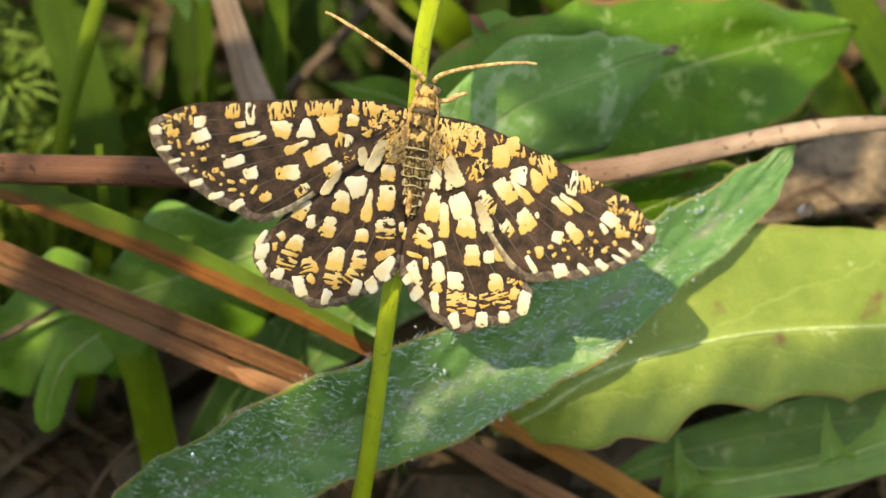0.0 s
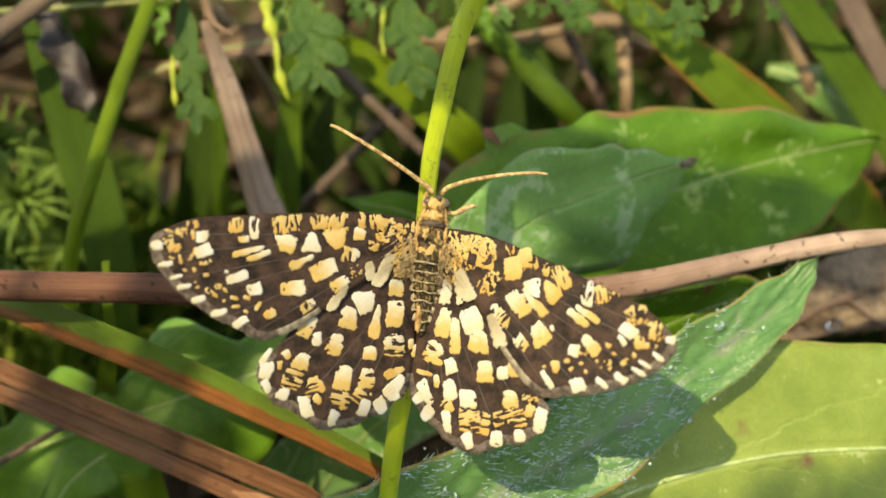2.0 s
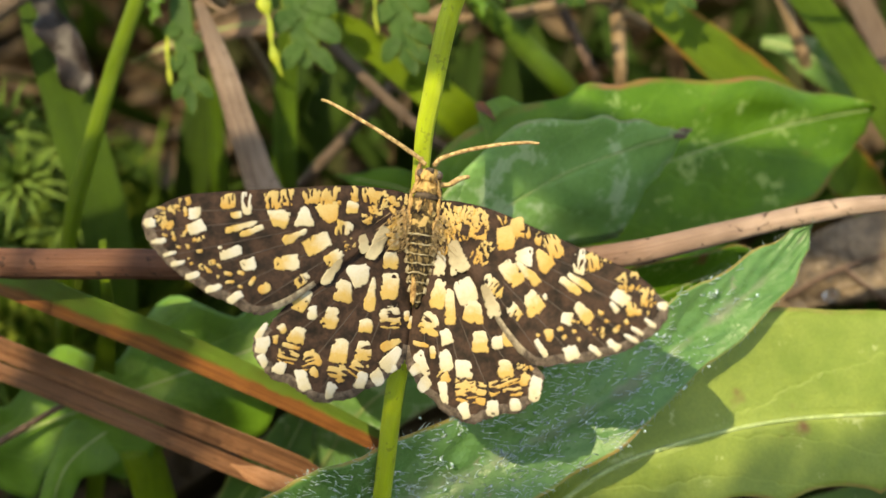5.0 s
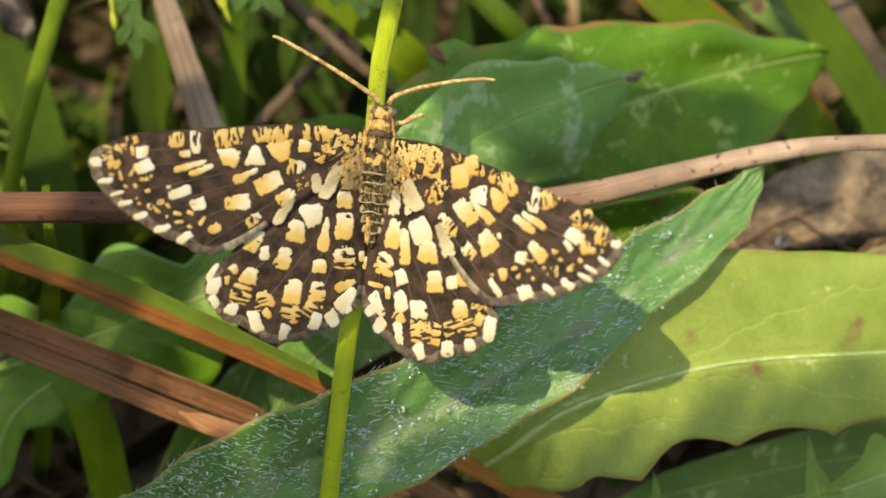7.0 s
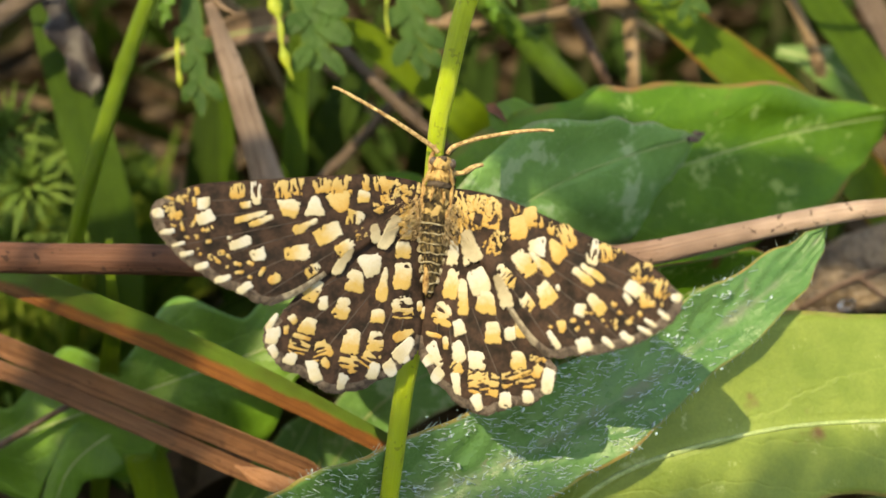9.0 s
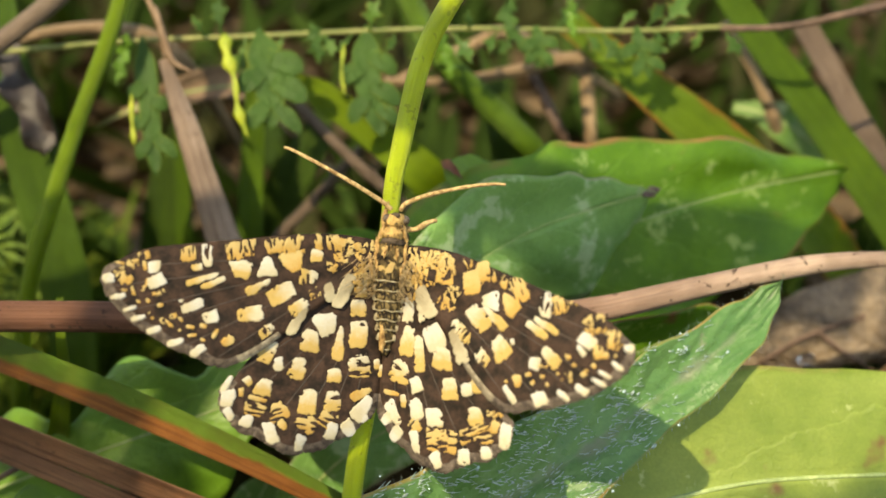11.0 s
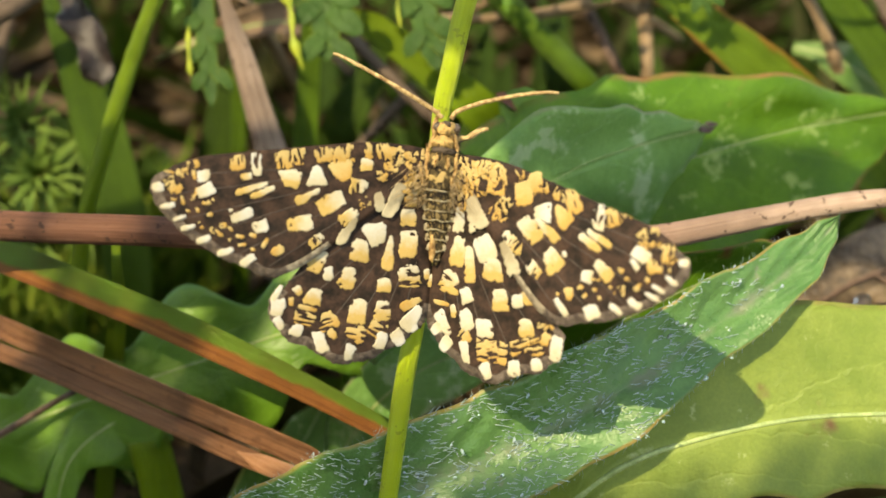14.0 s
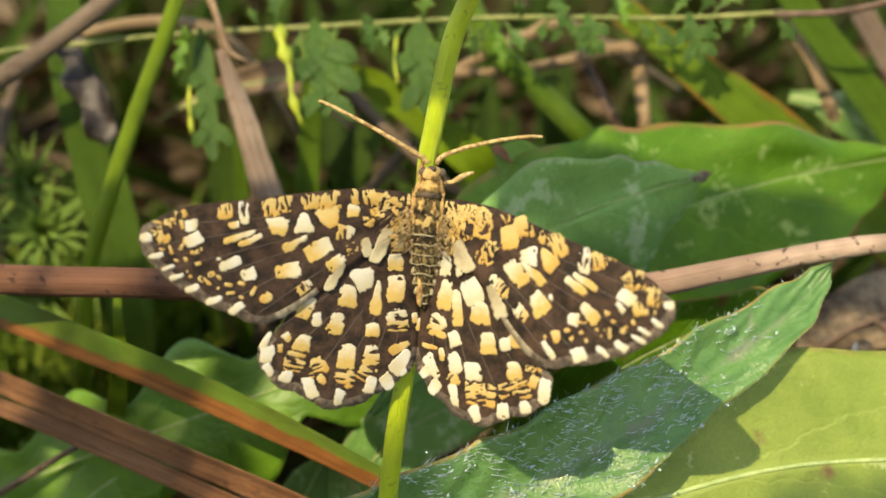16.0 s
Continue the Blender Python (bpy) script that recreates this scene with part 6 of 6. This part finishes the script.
SCALES = {0: M_CREAM, 1: M_ORANGE, 2: M_MIXED, 3: M_ORANGE, 4: M_MIXED, 5: M_CREAM, 6: M_ORANGE, 7: M_TAN_SCALES}
for side, rise, sweeps, size in ((-1, 22, (-1, -1), 0.996), (1, 30.5, (-2, -6.5), 0.975)):
    mirror = Matrix.Diagonal((side, 1, 1, 1))
    for fore in (False, True):
        hinge = mirror @ Matrix.Rotation(radians(-rise), 4, "Y") @ Matrix.Rotation(radians(sweeps[fore]), 4, "Z") @ Matrix.Diagonal((size, 0.985, 1, 1))
        outline = FOREWING if fore else HINDWING
        wing = part("forewing" if fore else "hindwing", membrane(outline, fore, hinge, (6.2, -1.2) if fore else (3.2, -4.4)), M_WING, moth,
                    "dark brown forewing with a lattice of pale patches" if fore else "dark brown hindwing with a lattice of pale patches")
        patches = (FORE_PATCHES if fore else HIND_PATCHES)[side]
        for a, b in (FORE_VEINS if fore else HIND_VEINS):
            root = (0.6, 1.0) if fore else (0.5, -0.2)
            line = [(root[0] + (a - root[0]) * f + 0.10 * math.sin(f * 3) * (1 if fore else -1), root[1] + (b - root[1]) * f) for f in (0.5, 0.62, 0.75, 0.88, 1.0)]
            part("vein", tube([hinge @ Vector((p, q, wing_height(p, q, fore))) for p, q in line], [(0, 0.02), (0.4, 0.028), (1, 0.022)], sides=6, count=24, flat=0.6), M_VEIN, wing)
        rnd = random.Random(21 + fore)
        for n, (a, b, long, head, tail, angle, tone) in enumerate(patches):
            trim = 0.95 if side < 0 else 1.0
            part("scale_patch", patch(a, b, long * trim, head * trim, tail * trim, angle, fore, hinge, n + 0.37 + 50 * fore + 9 * side, tone, 0.022 + 0.002 * (n % 7)), SCALES[tone], wing)
        for n, (a, b, long, head, tail, angle, tone) in enumerate(FORE_ROOT if fore else ()):
            part("scale_patch", patch(a, b, long, head, tail, angle, fore, hinge, n + 31.7 + side, tone, 0.02), SCALES[tone], wing)
        for n, (a, b, long, head, tail, angle, tone) in enumerate((FORE_CHECKS if fore else HIND_CHECKS)[side]):
            part("fringe_check", patch(a, b, long * 0.92, head, tail, angle, fore, hinge, n + 5.1 + side, 0, 0.05), M_CREAM, wing)
        if fore:
            bm = bmesh.new()
            for n in range(150):
                reach, way = rnd.uniform(0.3, 0.9), rnd.gauss(-48, 14)
                a, b = 0.55 + abs(rnd.gauss(0, 0.55)), rnd.uniform(-0.9, 0.9)
                c, d = a + reach * math.cos(radians(way)), b + reach * math.sin(radians(way))
                wide = Vector((d - b, a - c, 0)).normalized() * rnd.uniform(0.010, 0.022)
                up = Vector((0, 0, rnd.uniform(0.02, 0.16)))
                base, tip = Vector((a, b, wing_height(a, b, fore) + 0.05)) + up, Vector((c, d, wing_height(c, d, fore) + 0.06)) + up * 0.5
                v = [bm.verts.new(hinge @ w) for w in (base - wide, base + wide, base + Vector((0, 0, 0.03)), tip)]
                for f in ((0, 1, 3), (1, 2, 3), (2, 0, 3)):
                    bm.faces.new([v[i] for i in f])
            part("root_hair", bm, M_PALE_HAIR, wing, "pale hairs at the wing root", "stuff")
        if fore:
            part("hind_fringe", fringe_strip(outline, True, hinge, 11, 13, 0.10, 9), M_HIND_FRINGE, wing, "pale fringe on the hind edge")
        part("fringe", fringe_strip(outline, fore, hinge, 5 if fore else 4, 12 if fore else 14, 0.23, 3 + fore), M_FRINGE, wing, "grey-brown fringe of fine scales")

# body: head at +y
thorax = part("thorax", blob((0, 0.70, 0.3), (0.80, 1.05, 0.68), rough=0.12), M_THORAX, moth)
for x, y, long, wide, turn in ((-0.62, 0.80, 0.78, 0.13, 6), (0.56, 0.62, 0.95, 0.13, -5), (-0.86, 0.35, 0.55, 0.10, 16), (0.84, 0.30, 0.80, 0.09, -14), (0.30, 0.95, 0.32, 0.07, 4), (-0.24, 1.02, 0.30, 0.07, -8)):
    part("shoulder_tuft", blob((x, y, 0.66 - abs(x) * 0.10 + (0.32 if abs(x) < 0.4 else 0)), (wide, long, 0.15), turn, rough=0.7), M_FUR, moth, "orange-buff tuft on the shoulder")
part("collar", blob((0.04, 1.52, 0.52), (0.60, 0.20, 0.46), rough=0.35), M_DARK_FUR, moth, "dark collar behind the neck")
part("ruff", blob((0.0, 1.90, 0.36), (0.60, 0.34, 0.46), rough=0.4), M_HEAD, moth, "orange-buff ruff of the neck")
for x, turn in ((-0.55, -14), (0.50, 16)):
    part("neck_tuft", blob((x, 1.92, 0.52), (0.11, 0.40, 0.12), turn, rough=0.6), M_FUR, moth, "orange-buff tuft beside the neck")
for k in range(8):
    y = -0.05 - k * 0.44
    r = profile([(0, 0.68), (0.35, 0.66), (0.75, 0.46), (1, 0.22)], k / 7)
    segment = part("abdomen_segment", blob((0.02 * k, y, 0.34 - 0.02 * k), (r, 0.48, r * 0.85), rough=0.08), M_ABDOMEN, moth)
    ring = bmesh.new()
    bmesh.ops.create_cone(ring, segments=40, radius1=r * 1.0, radius2=r * 0.97, depth=0.06)
    for v in ring.verts:
        v.co *= 1 + 0.06 * noise.noise(v.co * 9 + Vector((k, 0, 0)))
        v.co.z += 0.08 * noise.noise(Vector((v.co.x * 4, v.co.y * 4, k * 3.1)))
    ring.transform(Matrix.Translation((0.02 * k, y - 0.19, 0.36 - 0.02 * k)) @ Matrix.Diagonal((1, 1, 0.87, 1)) @ Matrix.Rotation(radians(90), 4, "X"))
    part("pale_ring", ring, M_RING, segment, "pale ring of scales")
    if 0 < k < 7:
        for x in (-1, 1):
            part("side_tuft", blob((x * r * 0.92 + 0.02 * k, y - 0.05, 0.42 - 0.02 * k), (0.10, 0.19, 0.12), x * 12, rough=0.6), M_RING, segment, "pale tuft on the flank")
part("tail_tuft", blob((-0.05, -2.75, 0.50), (0.14, 0.70, 0.16), 4, rough=0.5), M_FUR, moth, "orange tuft at the tail")
head = part("head", blob((0.0, 2.50, 0.28), (0.43, 0.40, 0.44), rough=0.3), M_HEAD, moth)
part("brow", blob((0.0, 2.72, 0.60), (0.20, 0.15, 0.12), rough=0.4), M_DARK_FUR, head, "dark mark between the antennae")
part("palp", tube([(-0.40, 2.05, 0.15), (-0.54, 2.55, 0.2), (-0.48, 2.95, 0.15), (-0.40, 3.38, 0.1)], [(0, 0.16), (0.5, 0.12), (1, 0.05)], sides=8, count=16, seed=1.0), M_FUR, head, "orange-buff mouth palp")
for x in (-0.40, 0.42):
    part("eye", blob((x, 2.58, 0.16), (0.23, 0.25, 0.28)), M_EYE, head)
part("antenna", tube([(-0.22, 3.0, 0.35), (-0.75, 3.35, 0.5), (-2.2, 4.05, 0.9), (-3.8, 4.75, 1.0), (-4.9, 5.2, 0.9), (-5.3, 5.3, 0.8)], [(0, 0.11), (0.8, 0.085), (1, 0.065)], sides=8, count=70), M_ANTENNA, head)
part("antenna", tube([(0.18, 3.0, 0.35), (0.45, 3.35, 0.5), (1.5, 3.80, 0.9), (3.0, 4.25, 1.1), (4.2, 4.50, 1.1), (4.8, 4.55, 1.0)], [(0, 0.11), (0.8, 0.085), (1, 0.065)], sides=8, count=70), M_ANTENNA, head)
part("foreleg", tube([(0.45, 2.2, -0.1), (0.95, 2.25, 0.0), (1.45, 2.6, 0.0), (1.85, 2.75, -0.1)], [(0, 0.15), (0.3, 0.11), (0.5, 0.14), (1, 0.09)], sides=8, count=24), M_ANTENNA, moth)


def fur(seed, count, material, label):
    """Slender hairs laid back over head and thorax."""
    bm = bmesh.new()
    rnd = random.Random(seed)
    for _ in range(count):
        a, s = rnd.uniform(0, math.pi), rnd.uniform(-1, 1)
        y = 0.95 + s * 1.55
        r = 0.70 * math.sqrt(max(0.05, 1 - (s * 0.75) ** 2))
        p = Vector((math.cos(a) * r, y, 0.25 + math.sin(a) * r * 0.9))
        way = Vector((math.cos(a) * 0.5 + rnd.uniform(-0.3, 0.3), -1.0 + rnd.uniform(-0.3, 0.4), math.sin(a) * 0.3))
        q = p + way.normalized() * rnd.uniform(0.25, 0.55)
        wide = way.cross(Vector((0.1, 0, 1))).normalized() * 0.024
        out = Vector((math.cos(a), 0, math.sin(a))) * 0.03
        v = [bm.verts.new(w) for w in (p - wide, p + wide, p + out, q)]
        for f in ((0, 1, 3), (1, 2, 3), (2, 0, 3)):
            bm.faces.new([v[i] for i in f])
    return part("fur", bm, material, moth, label, "stuff")


fur(11, 90, M_FUR, "orange-buff hairs on head and thorax")
fur(12, 60, M_DARK_FUR, "dark brown hairs on the thorax")


# ---- what moves ----
MOTH_PATH = [
    (0, -0.002532, 0.002770, 0.003285, 51.26, 1.48, 0.33),
    (0.5, -0.002471, 0.002606, 0.003413, 51.41, 1.82, 1.03),
    (1, -0.002513, 0.002565, 0.003497, 51.08, 2.24, 1.40),
    (1.5, -0.002512, 0.002616, 0.003548, 51.58, 1.74, 1.22),
    (2, -0.002494, 0.002665, 0.003424, 50.13, 2.02, 2.05),
    (2.5, -0.002498, 0.002740, 0.003341, 50.69, 2.34, 2.22),
    (3, -0.002642, 0.002847, 0.003302, 51.36, 3.72, 2.80),
    (3.5, -0.002423, 0.002620, 0.003439, 50.90, 1.64, 2.94),
    (4, -0.002414, 0.002480, 0.003661, 50.82, 1.93, 3.09),
    (4.2, -0.002460, 0.002487, 0.003641, 51.35, 1.68, 2.76),
    (6.3, -0.002171, 0.002616, 0.003108, 49.78, 0.84, 0.80),
    (6.5, -0.002144, 0.002638, 0.003230, 50.96, 0.66, 0.59),
    (7, -0.002151, 0.002599, 0.003323, 51.98, -0.01, -0.01),
    (7.5, -0.002185, 0.002709, 0.003260, 51.84, 0.29, 0.23),
    (8, -0.002105, 0.002602, 0.003359, 51.07, 0.19, 0.84),
    (8.5, -0.002165, 0.002536, 0.003468, 53.00, -0.34, 0.67),
    (8.7, -0.002177, 0.002587, 0.003599, 53.32, -0.16, 0.61),
    (10.8, -0.002104, 0.002852, 0.003513, 54.95, -1.80, -0.00),
    (11, -0.002058, 0.002896, 0.003393, 53.75, -2.04, 0.15),
    (11.5, -0.002140, 0.002919, 0.003547, 54.76, -1.72, 0.37),
    (12, -0.002103, 0.002762, 0.003620, 54.98, -1.84, 0.41),
    (12.5, -0.002073, 0.002745, 0.003636, 54.50, -2.02, 0.50),
    (13, -0.002040, 0.002645, 0.003759, 54.79, -2.40, 0.30),
    (13.5, -0.002042, 0.002682, 0.003927, 55.90, -2.29, 0.46),
    (14, -0.002139, 0.002729, 0.004300, 57.34, -1.90, 0.89),
    (14.5, -0.002197, 0.002646, 0.004507, 57.80, -1.62, 1.15),
    (15, -0.002176, 0.002653, 0.004655, 58.47, -1.40, 1.55),
    (15.5, -0.002437, 0.002663, 0.004743, 58.63, -1.43, 1.78),
    (16, -0.002375, 0.002674, 0.004738, 58.74, -1.31, 2.02),
]
STEM_TURNS = [
    (0, -0.382, -0.770, 0.313),
    (0.5, 0.039, -0.688, 0.212),
    (1, 0.178, -0.801, 0.224),
    (1.5, 0.105, -0.815, 0.241),
    (2, -0.075, -0.738, 0.248),
    (2.5, -0.283, -0.718, 0.278),
    (3, -0.531, -0.999, 0.413),
    (3.5, 0.026, -0.598, 0.186),
    (4, 0.455, -0.651, 0.128),
    (4.2, 0.429, -0.739, 0.160),
    (6.3, -0.181, 0.033, 0.020),
    (6.5, -0.15, 0.047, 0.009),
    (7, -0.004, 0.000, 0.000),
    (7.5, -0.272, -0.049, 0.061),
    (8, 0.013, 0.081, -0.028),
    (8.5, 0.218, -0.078, -0.012),
    (8.7, 0.198, -0.148, 0.013),
    (10.8, -0.396, 0.031, 0.057),
    (11, -0.565, 0.166, 0.042),
    (11.5, -0.510, -0.055, 0.104),
    (12, -0.143, -0.004, 0.025),
    (12.5, -0.098, 0.051, 0.000),
    (13, 0.184, 0.076, -0.055),
    (13.5, 0.215, 0.014, -0.041),
    (14, 0.354, -0.302, 0.036),
    (14.5, 0.647, -0.485, 0.043),
    (15, 0.721, -0.490, 0.031),
    (15.5, 0.755, -1.028, 0.193),
    (16, 0.729, -0.905, 0.159),
]


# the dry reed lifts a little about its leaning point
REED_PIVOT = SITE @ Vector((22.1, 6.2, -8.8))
REED_TURNS = ((0, 0.0), (8.5, 0.1), (11, 0.22), (12.5, 0.32), (13, 0.42), (13.5, 0.7), (14, 0.95), (15, 1.15), (16, 1.18))


def motions():
    walk(moth, [(t, pose(x, y, z, rx, ry, rz)) for t, x, y, z, rx, ry, rz in MOTH_PATH])
    rest = Matrix.Translation(dry_reed.location)
    out = (SITE.to_3x3() @ Vector((0, 0, 1))).normalized()
    about = Matrix.Translation(REED_PIVOT)
    walk(dry_reed, [(t, about @ Matrix.Rotation(radians(-turn), 4, out) @ about.inverted() @ rest) for t, turn in REED_TURNS])
    foot = main_stem.location.copy()
    walk(main_stem, [(t, pose(foot.x, foot.y, foot.z, rx, ry, rz)) for t, rx, ry, rz in STEM_TURNS])


motions()
